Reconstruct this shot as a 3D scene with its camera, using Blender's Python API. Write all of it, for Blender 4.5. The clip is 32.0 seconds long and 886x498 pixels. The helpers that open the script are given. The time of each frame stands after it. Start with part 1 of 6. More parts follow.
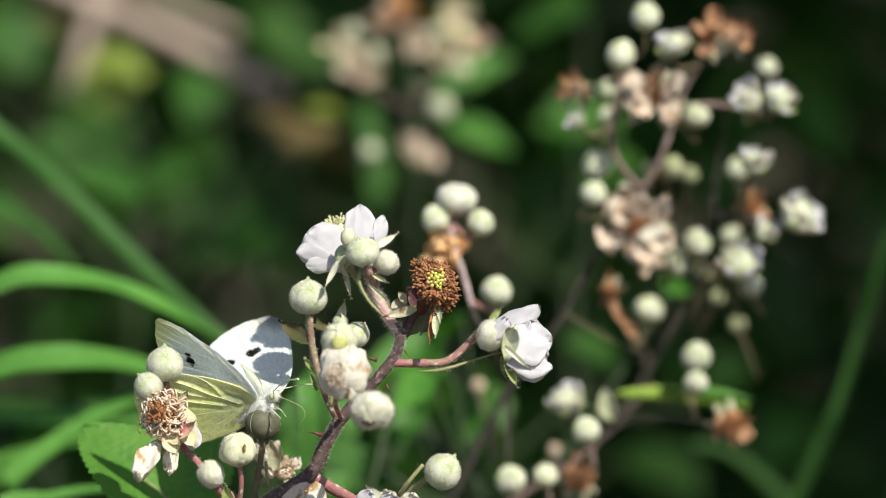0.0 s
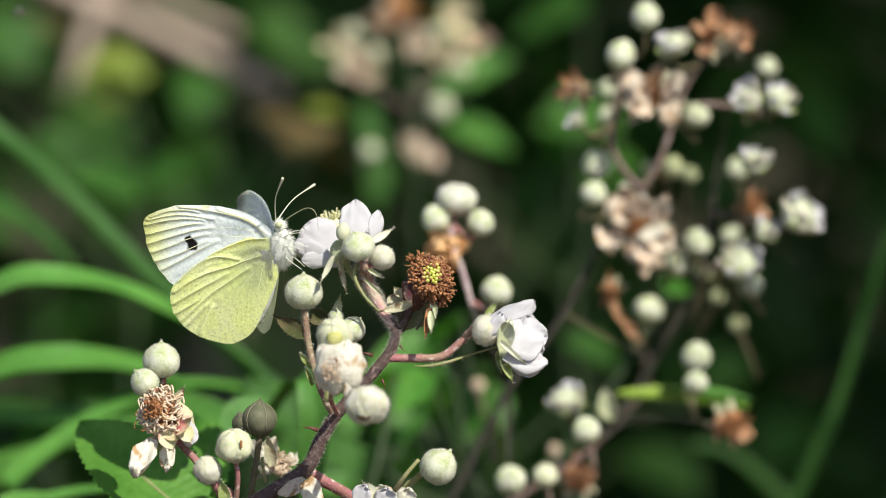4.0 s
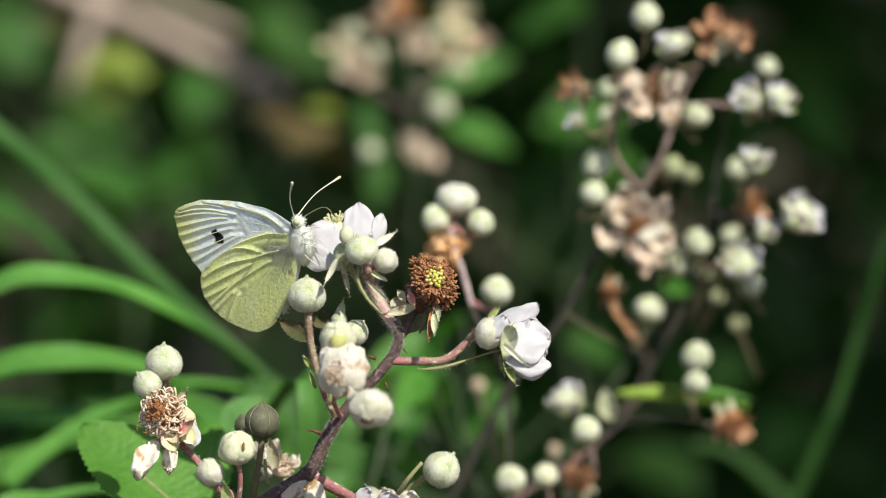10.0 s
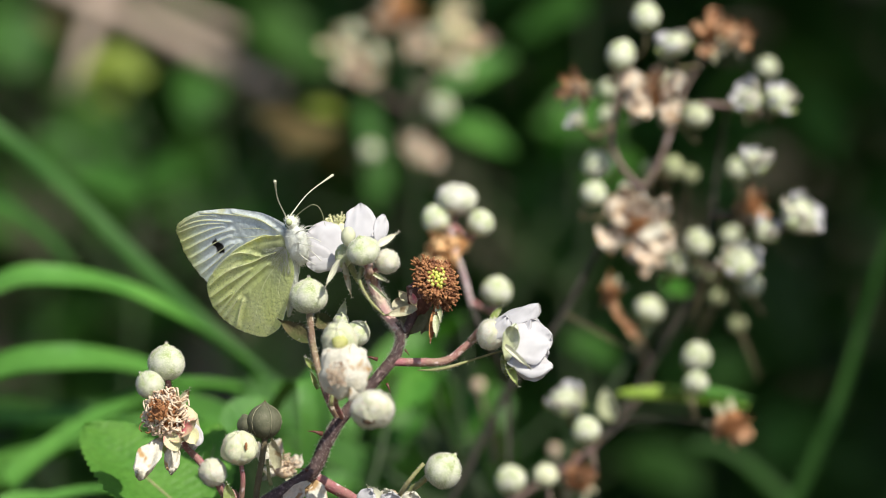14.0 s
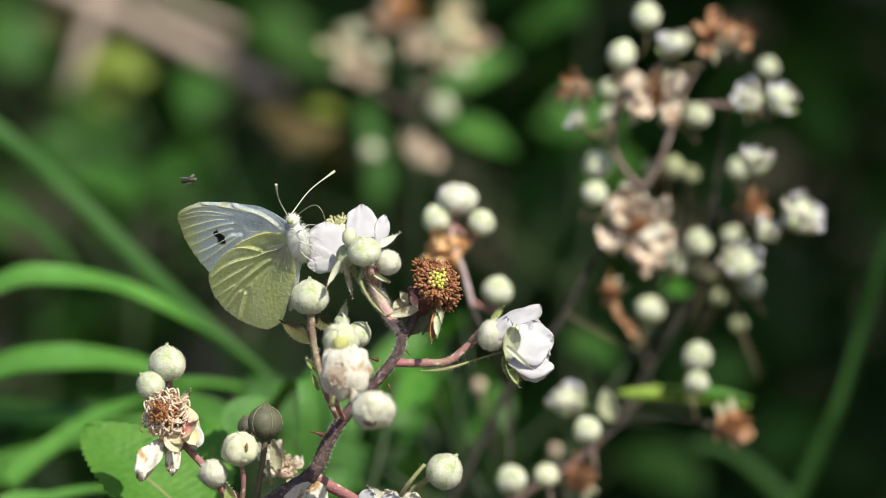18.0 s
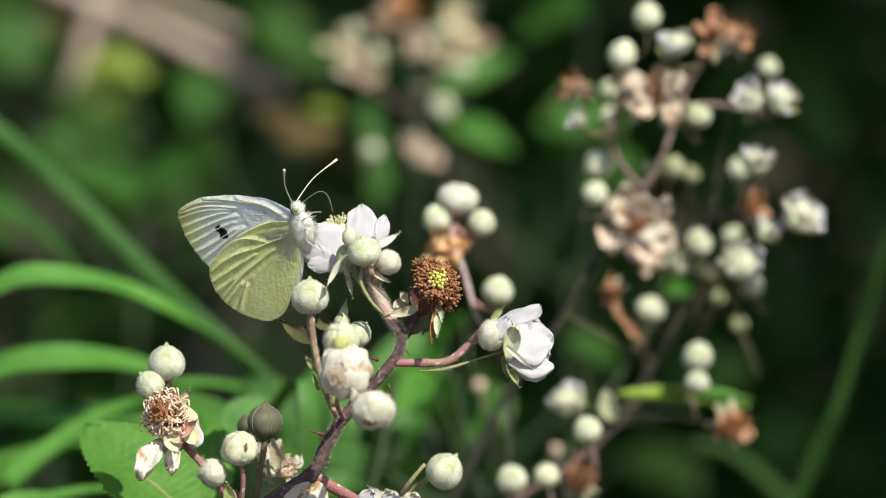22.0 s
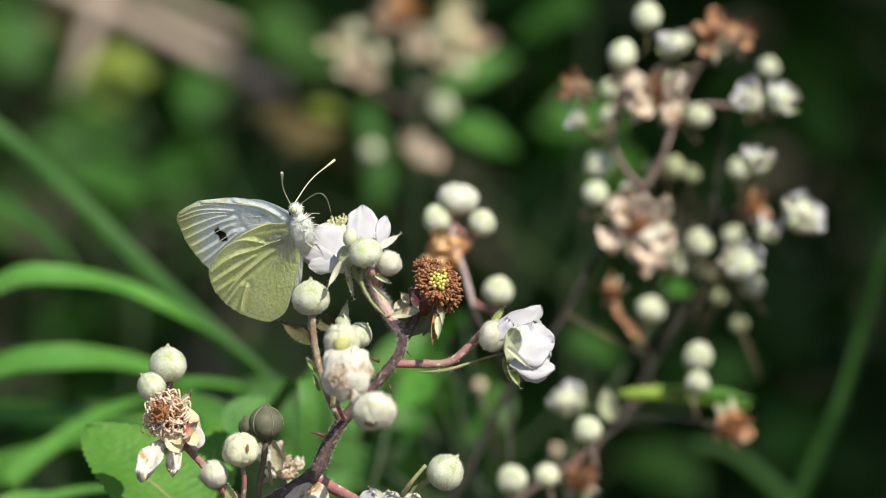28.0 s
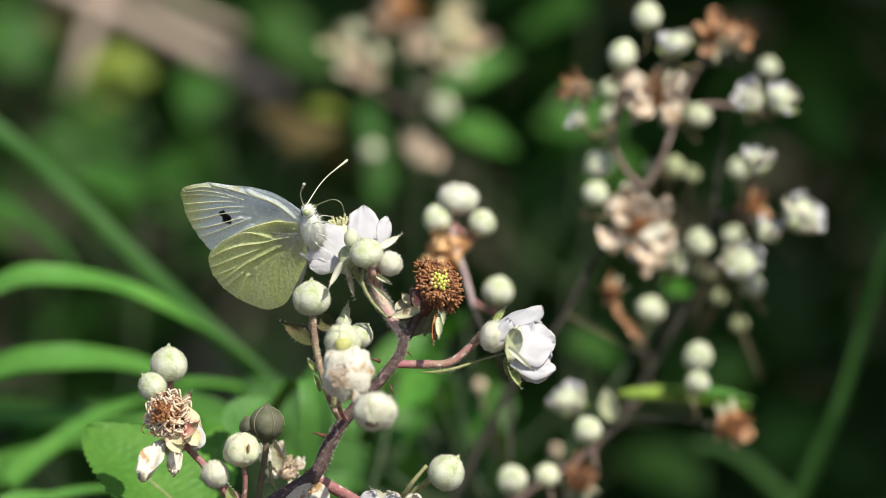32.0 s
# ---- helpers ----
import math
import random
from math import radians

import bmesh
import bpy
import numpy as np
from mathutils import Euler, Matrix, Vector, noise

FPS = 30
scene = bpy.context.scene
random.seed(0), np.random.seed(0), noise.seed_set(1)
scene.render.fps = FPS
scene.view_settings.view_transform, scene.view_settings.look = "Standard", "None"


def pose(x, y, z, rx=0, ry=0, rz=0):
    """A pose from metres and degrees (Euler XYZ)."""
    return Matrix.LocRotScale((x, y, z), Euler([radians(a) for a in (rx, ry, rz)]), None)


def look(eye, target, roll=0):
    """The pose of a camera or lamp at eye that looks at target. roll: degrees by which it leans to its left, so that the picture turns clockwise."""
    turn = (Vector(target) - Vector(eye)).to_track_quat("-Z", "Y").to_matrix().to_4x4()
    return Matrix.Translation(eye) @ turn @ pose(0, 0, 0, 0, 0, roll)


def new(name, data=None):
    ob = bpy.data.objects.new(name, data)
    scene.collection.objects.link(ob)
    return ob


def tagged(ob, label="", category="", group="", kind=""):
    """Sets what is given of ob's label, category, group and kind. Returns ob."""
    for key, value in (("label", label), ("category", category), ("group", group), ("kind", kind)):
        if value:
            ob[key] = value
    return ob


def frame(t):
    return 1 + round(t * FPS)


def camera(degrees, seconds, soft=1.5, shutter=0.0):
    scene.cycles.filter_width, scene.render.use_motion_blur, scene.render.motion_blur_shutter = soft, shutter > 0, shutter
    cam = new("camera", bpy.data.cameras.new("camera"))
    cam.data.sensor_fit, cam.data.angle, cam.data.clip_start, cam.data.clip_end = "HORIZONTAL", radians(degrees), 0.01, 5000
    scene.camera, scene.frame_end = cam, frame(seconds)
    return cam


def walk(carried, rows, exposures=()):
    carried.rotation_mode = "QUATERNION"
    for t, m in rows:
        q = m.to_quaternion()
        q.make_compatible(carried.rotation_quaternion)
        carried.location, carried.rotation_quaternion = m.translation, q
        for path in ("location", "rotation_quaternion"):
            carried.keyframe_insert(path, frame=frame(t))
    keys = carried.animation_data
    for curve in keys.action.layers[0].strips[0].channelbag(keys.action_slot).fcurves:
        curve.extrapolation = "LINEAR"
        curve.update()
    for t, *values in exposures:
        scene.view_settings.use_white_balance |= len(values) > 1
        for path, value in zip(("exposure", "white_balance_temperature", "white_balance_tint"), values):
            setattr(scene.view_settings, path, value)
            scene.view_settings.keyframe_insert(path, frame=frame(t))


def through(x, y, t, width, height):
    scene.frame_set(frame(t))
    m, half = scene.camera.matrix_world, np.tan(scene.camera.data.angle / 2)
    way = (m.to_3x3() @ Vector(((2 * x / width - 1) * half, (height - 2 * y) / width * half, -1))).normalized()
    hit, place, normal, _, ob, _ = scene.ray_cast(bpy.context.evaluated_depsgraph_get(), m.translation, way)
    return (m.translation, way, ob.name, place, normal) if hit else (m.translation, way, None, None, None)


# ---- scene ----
# The walk: a camera on a tripod a metre from the flowers, tilted a little down, drifting by a hair.
cam = camera(10.0, 32.0, soft=1.0)
DIST, TILT, FOCUS_Z = 1.0, radians(10), 0.80
UNIT = 2 * DIST * math.tan(radians(5.0)) / 1568      # about a ninth of a millimetre
RIGHT = Vector((1, 0, 0))
AHEAD = Vector((0, math.cos(TILT), -math.sin(TILT)))
UP = Vector((0, math.sin(TILT), math.cos(TILT)))
CENTRE = Vector((0, 0, FOCUS_Z))
EYE = CENTRE - DIST * AHEAD


def aim(turn, nod):
    """The camera's pose, turned left and nodded down by small angles in degrees."""
    a = AHEAD - math.tan(radians(turn)) * RIGHT - math.tan(radians(nod)) * UP
    return look(EYE, EYE + a)


walk(cam, [(0.0, aim(0, 0)), (12.0, aim(0.0, 0)), (17.0, aim(0.008, 0)), (24.0, aim(0.015, 0)), (32.0, aim(0.018, 0))],
     exposures=[(0.0, 0.49), (32.0, 0.49)])
cam.data.dof.use_dof = True
cam.data.dof.focus_distance = DIST
cam.data.dof.aperture_fstop = 9.2
cam.data.dof.aperture_blades = 0

# ---- light: a high summer sun from the right and a little in front, and the clear sky ----
SUN_TO = Vector((0.36, -0.541, 0.761)).normalized()
world = bpy.data.worlds.new("sky")
scene.world = world
world.use_nodes = True
wn = world.node_tree.nodes
sky = wn.new("ShaderNodeTexSky")
sky.sky_type = "NISHITA"
sky.sun_disc = False
sky.sun_elevation = math.asin(SUN_TO.z)
sky.sun_rotation = math.atan2(SUN_TO.x, SUN_TO.y)
wn["Background"].inputs["Strength"].default_value = 0.092
world.node_tree.links.new(sky.outputs[0], wn["Background"].inputs["Color"])
sun_data = bpy.data.lights.new("sun", "SUN")
sun_data.energy, sun_data.angle, sun_data.color = 4.2, radians(0.53), (1.0, 0.965, 0.82)
sun = new("sun", sun_data)
sun.matrix_world = look(SUN_TO * 6, (0, 0, 0))


# ---- small tools ----
def at(u, v, d=0.0):
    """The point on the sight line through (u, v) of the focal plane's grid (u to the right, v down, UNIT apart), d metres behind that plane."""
    k = (DIST + d) / DIST * UNIT
    return CENTRE + AHEAD * d + RIGHT * ((u - 784) * k) + UP * ((441 - v) * k)


def foot_of(u, d=0.0):
    """The point of the ground under the sight line's column u at depth d."""
    p = at(u, 441, d)
    return Vector((p.x, p.y, 0.0))


def size(n, d=0.0):
    """The length in metres of n grid steps at depth d."""
    return n * UNIT * (DIST + d) / DIST


def cv(r, u, c):
    """A direction: right, up, towards the camera."""
    return (RIGHT * r + UP * u - AHEAD * c).normalized()


def turned(axis, spin=0.0):
    """A rotation that brings z to the axis."""
    return Vector(axis).to_track_quat("Z", "Y").to_matrix().to_4x4() @ Matrix.Rotation(spin, 4, "Z")


def framed(x_axis, z_hint):
    """A rotation with x along x_axis and z as near to z_hint as can be."""
    x = Vector(x_axis).normalized()
    y = Vector(z_hint).cross(x)
    y = y.normalized() if y.length > 1e-6 else x.orthogonal().normalized()
    z = x.cross(y)
    return Matrix((x, y, z)).transposed().to_4x4()


class Geo:
    """Points and faces gathered for one mesh."""

    def __init__(self):
        self.v, self.f, self.m = [], [], []

    def add(self, verts, faces, mat=0):
        o = len(self.v)
        self.v += [tuple(p) for p in verts]
        self.f += [tuple(i + o for i in f) for f in faces]
        self.m += [mat] * len(faces)

    def mesh(self, name, mats, smooth=True):
        me = bpy.data.meshes.new(name)
        me.from_pydata(self.v, [], self.f)
        for m in (mats if isinstance(mats, (list, tuple)) else [mats]):
            me.materials.append(m)
        if len(me.materials) > 1:
            me.polygons.foreach_set("material_index", self.m)
        me.polygons.foreach_set("use_smooth", [smooth] * len(me.polygons))
        me.update()
        return me


def curve(points, n=5):
    """A smooth line through points."""
    p = [Vector(q) for q in points]
    if len(p) < 3:
        return [p[0].lerp(p[-1], i / n) for i in range(n + 1)]
    p = [2 * p[0] - p[1]] + p + [2 * p[-1] - p[-2]]
    out = []
    for i in range(1, len(p) - 2):
        for k in range(n):
            t = k / n
            a, b, c, d = p[i - 1], p[i], p[i + 1], p[i + 2]
            out.append(0.5 * (2 * b + (c - a) * t + (2 * a - 5 * b + 4 * c - d) * t * t + (3 * b - a - 3 * c + d) * t ** 3))
    return out + [p[-2]]


def tube(g, line, radii, sides=8, mat=0, rough=0.0):
    """A round, tapered tube along a line; radii at its start and end or at each of a few even places."""
    n = len(line)
    up = None
    verts, faces = [], []
    for i, p in enumerate(line):
        t = (line[min(i + 1, n - 1)] - line[max(i - 1, 0)]).normalized()
        if up is None:
            up = t.orthogonal().normalized()
        up = (up - t * up.dot(t)).normalized()
        side = t.cross(up)
        s = i / (n - 1) * (len(radii) - 1)
        j = min(int(s), len(radii) - 2)
        r = radii[j] + (radii[j + 1] - radii[j]) * (s - j)
        for k in range(sides):
            a = 2 * math.pi * k / sides
            rr = r * (1 + rough * noise.noise(p * 900 + Vector((k * 3.1, 0, 0))))
            verts.append(p + (up * math.cos(a) + side * math.sin(a)) * rr)
    for i in range(n - 1):
        for k in range(sides):
            a, b = i * sides + k, i * sides + (k + 1) % sides
            faces.append((a, b, b + sides, a + sides))
    faces += [tuple(range(sides))[::-1], tuple(range((n - 1) * sides, n * sides))]
    g.add(verts, faces, mat)


def ball(g, centre, r, m=None, seg=10, rings=7, mat=0, lump=0.0, seed=0.0):
    """A lumpy ellipsoid; r: a radius or three, m: a turn."""
    r = Vector((r, r, r)) if isinstance(r, (int, float)) else Vector(r)
    verts, faces = [], []
    for i in range(rings + 1):
        th = math.pi * i / rings
        for k in range(seg):
            a = 2 * math.pi * k / seg
            n = Vector((math.sin(th) * math.cos(a), math.sin(th) * math.sin(a), math.cos(th)))
            q = Vector((n.x * r.x, n.y * r.y, n.z * r.z)) * (1 + lump * noise.noise(n * 2.2 + Vector((seed, seed * 1.7, 0))))
            verts.append(Vector(centre) + (m.to_3x3() @ q if m else q))
    for i in range(rings):
        for k in range(seg):
            a, b = i * seg + k, i * seg + (k + 1) % seg
            faces.append((a, a + seg, b + seg, b))
    g.add(verts, faces, mat)


def grid(g, rows, mat=0):
    """A sheet from rows of points."""
    w = len(rows[0])
    faces = [(i * w + j, i * w + j + 1, (i + 1) * w + j + 1, (i + 1) * w + j) for i in range(len(rows) - 1) for j in range(w - 1)]
    g.add([p for r in rows for p in r], faces, mat)


def spike(g, p, way, length, r, mat=0):
    """A hair or bristle: a three-sided needle."""
    way = Vector(way).normalized()
    a = way.orthogonal().normalized() * r
    b = way.cross(a)
    g.add([p + a, p - a * 0.5 + b * 0.87, p - a * 0.5 - b * 0.87, p + way * length], [(0, 1, 3), (1, 2, 3), (2, 0, 3)], mat)


def thing(name, place, label, category, group="", kind=""):
    """An Empty at its base, that parents its parts."""
    ob = new(name)
    ob.empty_display_size = 0.01
    ob.matrix_basis = Matrix.Translation(place)
    return tagged(ob, label, category, group, kind)


def world_of(ob):
    m = Matrix.Identity(4)
    while ob:
        m = ob.matrix_basis @ m
        ob = ob.parent
    return m


def part(name, data, mats, parent, label="", m=None):
    """One mesh object under a thing or a part. A Geo without m holds world points; a mesh is placed in the world by m."""
    if m is None:
        c = sum((Vector(p) for p in data.v), Vector()) / len(data.v)
        data.v = [tuple(Vector(p) - c) for p in data.v]
        m = Matrix.Translation(c)
    ob = new(name, data if isinstance(data, bpy.types.Mesh) else data.mesh(name, mats))
    ob.parent = parent
    ob.matrix_basis = world_of(parent).inverted() @ m
    return tagged(ob, label)


# ---- materials ----
def material(name, colour, second, scale=300.0, rough=0.6, through=0.0, bump=0.15, speck=None, speck_scale=1500.0, gloss=0.4, through_tint=None, vary=0.12, sheen=0.0, grainy=0.11):
    """A surface with two colours mixed by noise at two scales, a varied tone from object to object, fine relief and, for thin things, light through it."""
    mat = bpy.data.materials.new(name)
    mat.use_nodes = True
    nt = mat.node_tree
    n, l = nt.nodes, nt.links
    bsdf = n["Principled BSDF"]
    co = n.new("ShaderNodeTexCoord")
    big, fine = n.new("ShaderNodeTexNoise"), n.new("ShaderNodeTexNoise")
    for tx, sc in ((big, scale), (fine, scale * 7)):
        tx.inputs["Scale"].default_value, tx.inputs["Detail"].default_value = sc, 4.0
        l.new(co.outputs["Object"], tx.inputs["Vector"])
    ramp = n.new("ShaderNodeMapRange")
    ramp.inputs[1].default_value, ramp.inputs[2].default_value = 0.36, 0.66
    l.new(big.outputs["Fac"], ramp.inputs[0])
    mix = n.new("ShaderNodeMix")
    mix.data_type = "RGBA"
    mix.inputs[6].default_value, mix.inputs[7].default_value = (*colour, 1), (*second, 1)
    l.new(ramp.outputs[0], mix.inputs[0])
    out = mix.outputs[2]
    if speck:
        sp = n.new("ShaderNodeTexNoise")
        sp.inputs["Scale"].default_value = speck_scale
        l.new(co.outputs["Object"], sp.inputs["Vector"])
        cut = n.new("ShaderNodeMapRange")
        cut.inputs[1].default_value, cut.inputs[2].default_value = 0.58, 0.68
        l.new(sp.outputs["Fac"], cut.inputs[0])
        m2 = n.new("ShaderNodeMix")
        m2.data_type = "RGBA"
        m2.inputs[7].default_value = (*speck, 1)
        l.new(out, m2.inputs[6]), l.new(cut.outputs[0], m2.inputs[0])
        out = m2.outputs[2]
    info, hsv = n.new("ShaderNodeObjectInfo"), n.new("ShaderNodeHueSaturation")
    tone = n.new("ShaderNodeMapRange")
    tone.inputs[3].default_value, tone.inputs[4].default_value = 1 - vary, 1 + vary
    l.new(info.outputs["Random"], tone.inputs[0])
    grain = n.new("ShaderNodeMapRange")
    grain.inputs[1].default_value, grain.inputs[2].default_value = 0.3, 0.7
    grain.inputs[3].default_value, grain.inputs[4].default_value = 1 - 1.1 * grainy, 1 + 0.9 * grainy
    l.new(fine.outputs["Fac"], grain.inputs[0])
    mul = n.new("ShaderNodeMath")
    mul.operation = "MULTIPLY"
    l.new(tone.outputs[0], mul.inputs[0]), l.new(grain.outputs[0], mul.inputs[1])
    l.new(out, hsv.inputs["Color"]), l.new(mul.outputs[0], hsv.inputs["Value"])
    l.new(hsv.outputs[0], bsdf.inputs["Base Color"])
    bsdf.inputs["Roughness"].default_value = rough
    bsdf.inputs["Specular IOR Level"].default_value = gloss
    bsdf.inputs["Sheen Weight"].default_value = sheen
    bp = n.new("ShaderNodeBump")
    bp.inputs["Strength"].default_value, bp.inputs["Distance"].default_value = bump, 0.0006
    l.new(fine.outputs["Fac"], bp.inputs["Height"]), l.new(bp.outputs[0], bsdf.inputs["Normal"])
    if through:
        tr, ms = n.new("ShaderNodeBsdfTranslucent"), n.new("ShaderNodeMixShader")
        if through_tint:
            tm = n.new("ShaderNodeMix")
            tm.data_type, tm.blend_type = "RGBA", "MULTIPLY"
            tm.inputs[0].default_value = 1.0
            tm.inputs[7].default_value = (*through_tint, 1)
            l.new(hsv.outputs[0], tm.inputs[6]), l.new(tm.outputs[2], tr.inputs["Color"])
        else:
            l.new(hsv.outputs[0], tr.inputs["Color"])
        ms.inputs[0].default_value = through
        l.new(bsdf.outputs[0], ms.inputs[1]), l.new(tr.outputs[0], ms.inputs[2])
        l.new(ms.outputs[0], n["Material Output"].inputs["Surface"])
    return mat


PETAL = material("white_petal", (0.645, 0.622, 0.658), (0.71, 0.692, 0.724), 90, 0.6, 0.32, 0.10, vary=0.03, gloss=0.2, grainy=0.03)
PETAL_FOOT = material("lime_petal_foot", (0.70, 0.73, 0.44), (0.78, 0.78, 0.66), 160, 0.6, 0.3, 0.2, gloss=0.2)
FADED = material("faded_petal", (0.84, 0.68, 0.54), (0.90, 0.82, 0.72), 260, 0.75, 0.30, 0.4, speck=(0.54, 0.32, 0.17), speck_scale=420, vary=0.12, gloss=0.15)
CREAM = material("cream_petal", (0.74, 0.69, 0.58), (0.77, 0.74, 0.68), 240, 0.7, 0.30, 0.4, speck=(0.55, 0.36, 0.18), speck_scale=260, vary=0.06, gloss=0.15)
FELT = material("downy_bud", (0.38, 0.45, 0.20), (0.68, 0.68, 0.56), 1.3, 0.85, 0.12, 0.25, speck=(0.66, 0.68, 0.50), speck_scale=9.0, vary=0.10, gloss=0.1, sheen=0.3)
FELT_WHITE = material("white_felt", (0.60, 0.60, 0.43), (0.74, 0.71, 0.63), 1.6, 0.9, 0.15, 0.3, speck=(0.72, 0.62, 0.52), speck_scale=5.0, vary=0.05, gloss=0.1, sheen=0.3)
FELT_LEAFY = material("downy_sepal", (0.42, 0.46, 0.24), (0.62, 0.63, 0.44), 500, 0.85, 0.2, 0.5, speck=(0.70, 0.70, 0.56), gloss=0.1, sheen=0.2)
BUD_PALE = material("cream_bud", (0.72, 0.69, 0.57), (0.57, 0.61, 0.36), 1.1, 0.75, 0.15, 0.12, speck=(0.72, 0.64, 0.48), speck_scale=3.2, vary=0.06, gloss=0.15)
BUD_SNOW = material("white_bud", (0.70, 0.655, 0.655), (0.56, 0.58, 0.40), 1.1, 0.7, 0.18, 0.5, vary=0.06, gloss=0.15)
BRACT = material("dull_bract", (0.055, 0.070, 0.026), (0.115, 0.095, 0.050), 300, 0.9, 0.15, 0.4, gloss=0.05)
FELT_FAR = material("mottled_bud", (0.42, 0.48, 0.24), (0.64, 0.64, 0.52), 1.3, 0.85, 0.12, 0.3, speck=(0.76, 0.72, 0.70), speck_scale=2.6, vary=0.14, gloss=0.1)
# Olive copy of the bud felt: shade is put into the darker colour.
FELT_SHADE = material("shaded_olive_bud", (0.25, 0.29, 0.13), (0.36, 0.36, 0.24), 1.4, 0.8, 0.1, 0.3, vary=0.10, gloss=0.1)
BUD_BUFF = material("buff_bud", (0.52, 0.36, 0.25), (0.66, 0.56, 0.44), 1.4, 0.8, 0.12, 0.3, vary=0.10, gloss=0.1)
WEATHERED = material("weathered_stalk", (0.105, 0.080, 0.050), (0.14, 0.12, 0.06), 190, 0.7, 0.0, 0.4)
ORANGE_BROWN = material("rusty_petal", (0.50, 0.22, 0.075), (0.62, 0.34, 0.14), 240, 0.8, 0.2, 0.4)
BROWNED = material("browned_petal", (0.42, 0.21, 0.11), (0.62, 0.38, 0.23), 240, 0.8, 0.2, 0.5)
# Shade on the lower spray's dark bud is put into this felt's colour.
FELT_DARK_SHADE = material("shaded_green_bud", (0.105, 0.108, 0.070), (0.145, 0.142, 0.095), 2.0, 0.6, 0.05, 0.15, speck=(0.17, 0.165, 0.12), speck_scale=9.0, gloss=0.15)
HAIR = material("pale_hair", (0.82, 0.80, 0.72), (0.88, 0.86, 0.78), 500, 0.7, 0.5, 0.0, gloss=0.2)
HEART = material("bud_heart", (0.62, 0.64, 0.42), (0.80, 0.78, 0.68), 2.0, 0.7, 0.2, 0.3)
SEPAL = material("green_sepal", (0.31, 0.39, 0.11), (0.47, 0.53, 0.22), 420, 0.8, 0.3, 0.4, speck=(0.58, 0.58, 0.38), gloss=0.15, sheen=0.2)
SEPAL_DRY = material("dry_sepal", (0.44, 0.42, 0.28), (0.62, 0.58, 0.44), 300, 0.8, 0.2, 0.4, speck=(0.34, 0.25, 0.15), speck_scale=500, gloss=0.15)
PINKISH = material("pink_sepal", (0.70, 0.13, 0.20), (0.66, 0.60, 0.36), 420, 0.6, 0.2, 0.3)
STAMEN_BROWN = material("withered_stamen", (0.24, 0.095, 0.04), (0.42, 0.195, 0.08), 700, 0.8, 0.05, 0.4, vary=0.15)
STAMEN_RUST = material("rusty_stamen", (0.23, 0.090, 0.042), (0.42, 0.20, 0.088), 500, 0.8, 0.05, 0.4, speck=(0.16, 0.06, 0.03), speck_scale=420, vary=0.15)
STAMEN_TAN = material("bleached_stamen", (0.60, 0.43, 0.29), (0.78, 0.66, 0.54), 500, 0.8, 0.1, 0.4, speck=(0.30, 0.15, 0.08), speck_scale=420)
CALYX = material("pale_calyx", (0.66, 0.64, 0.36), (0.74, 0.66, 0.46), 320, 0.7, 0.15, 0.3, speck=(0.66, 0.22, 0.22), speck_scale=260)
CALYX_BROWN = material("brown_bud_mouth", (0.085, 0.050, 0.032), (0.16, 0.10, 0.065), 420, 0.8, 0.0, 0.5)
CALYX_RED = material("dark_red_calyx", (0.095, 0.038, 0.030), (0.20, 0.085, 0.062), 420, 0.7, 0.05, 0.5, speck=(0.5, 0.34, 0.3), speck_scale=900)
SEAR = material("dull_felt_sepal", (0.20, 0.22, 0.12), (0.30, 0.29, 0.18), 300, 0.8, 0.2, 0.4, gloss=0.1)
ANTHER = material("pale_anther", (0.74, 0.72, 0.36), (0.84, 0.82, 0.56), 900, 0.7, 0.2, 0.2)
OLIVE = material("olive_notch", (0.40, 0.41, 0.11), (0.54, 0.52, 0.22), 400, 0.7, 0.1, 0.3)
PISTIL = material("yellow_green_pistil", (0.58, 0.62, 0.10), (0.76, 0.76, 0.28), 900, 0.5, 0.2, 0.2)
CANE_GREEN = material("green_cane", (0.024, 0.046, 0.015), (0.038, 0.062, 0.020), 120, 0.6, 0.0, 0.3)
STEM = material("purple_brown_stem", (0.058, 0.031, 0.033), (0.100, 0.060, 0.054), 260, 0.55, 0.0, 0.5, speck=(0.22, 0.15, 0.145), speck_scale=900, vary=0.08)
# Shade on the rear stems is put into this darker cane colour.
SHADED_CANE = material("shaded_cane", (0.028, 0.024, 0.019), (0.046, 0.038, 0.030), 120, 0.75, 0.0, 0.5, speck=(0.07, 0.06, 0.05), speck_scale=400)
STEM_PINK = material("pink_green_stem", (0.34, 0.12, 0.14), (0.30, 0.20, 0.14), 190, 0.6, 0.05, 0.5, speck=(0.66, 0.50, 0.50), speck_scale=800)
STEM_MIX = material("hairy_green_brown_stem", (0.20, 0.105, 0.085), (0.24, 0.21, 0.11), 190, 0.6, 0.05, 0.5, speck=(0.50, 0.42, 0.34), speck_scale=800)
STEM_MAUVE = material("mauve_stem", (0.17, 0.10, 0.10), (0.19, 0.145, 0.11), 190, 0.6, 0.05, 0.5, speck=(0.32, 0.24, 0.24), speck_scale=500)
STEM_FELT = material("felted_pink_stem", (0.64, 0.34, 0.36), (0.58, 0.47, 0.37), 260, 0.8, 0.1, 0.6, speck=(0.80, 0.70, 0.68), speck_scale=900, sheen=0.2)
STEM_HAZE = material("pale_mauve_stem", (0.46, 0.32, 0.35), (0.50, 0.42, 0.38), 260, 0.8, 0.1, 0.6, speck=(0.62, 0.54, 0.54), speck_scale=900, sheen=0.2)
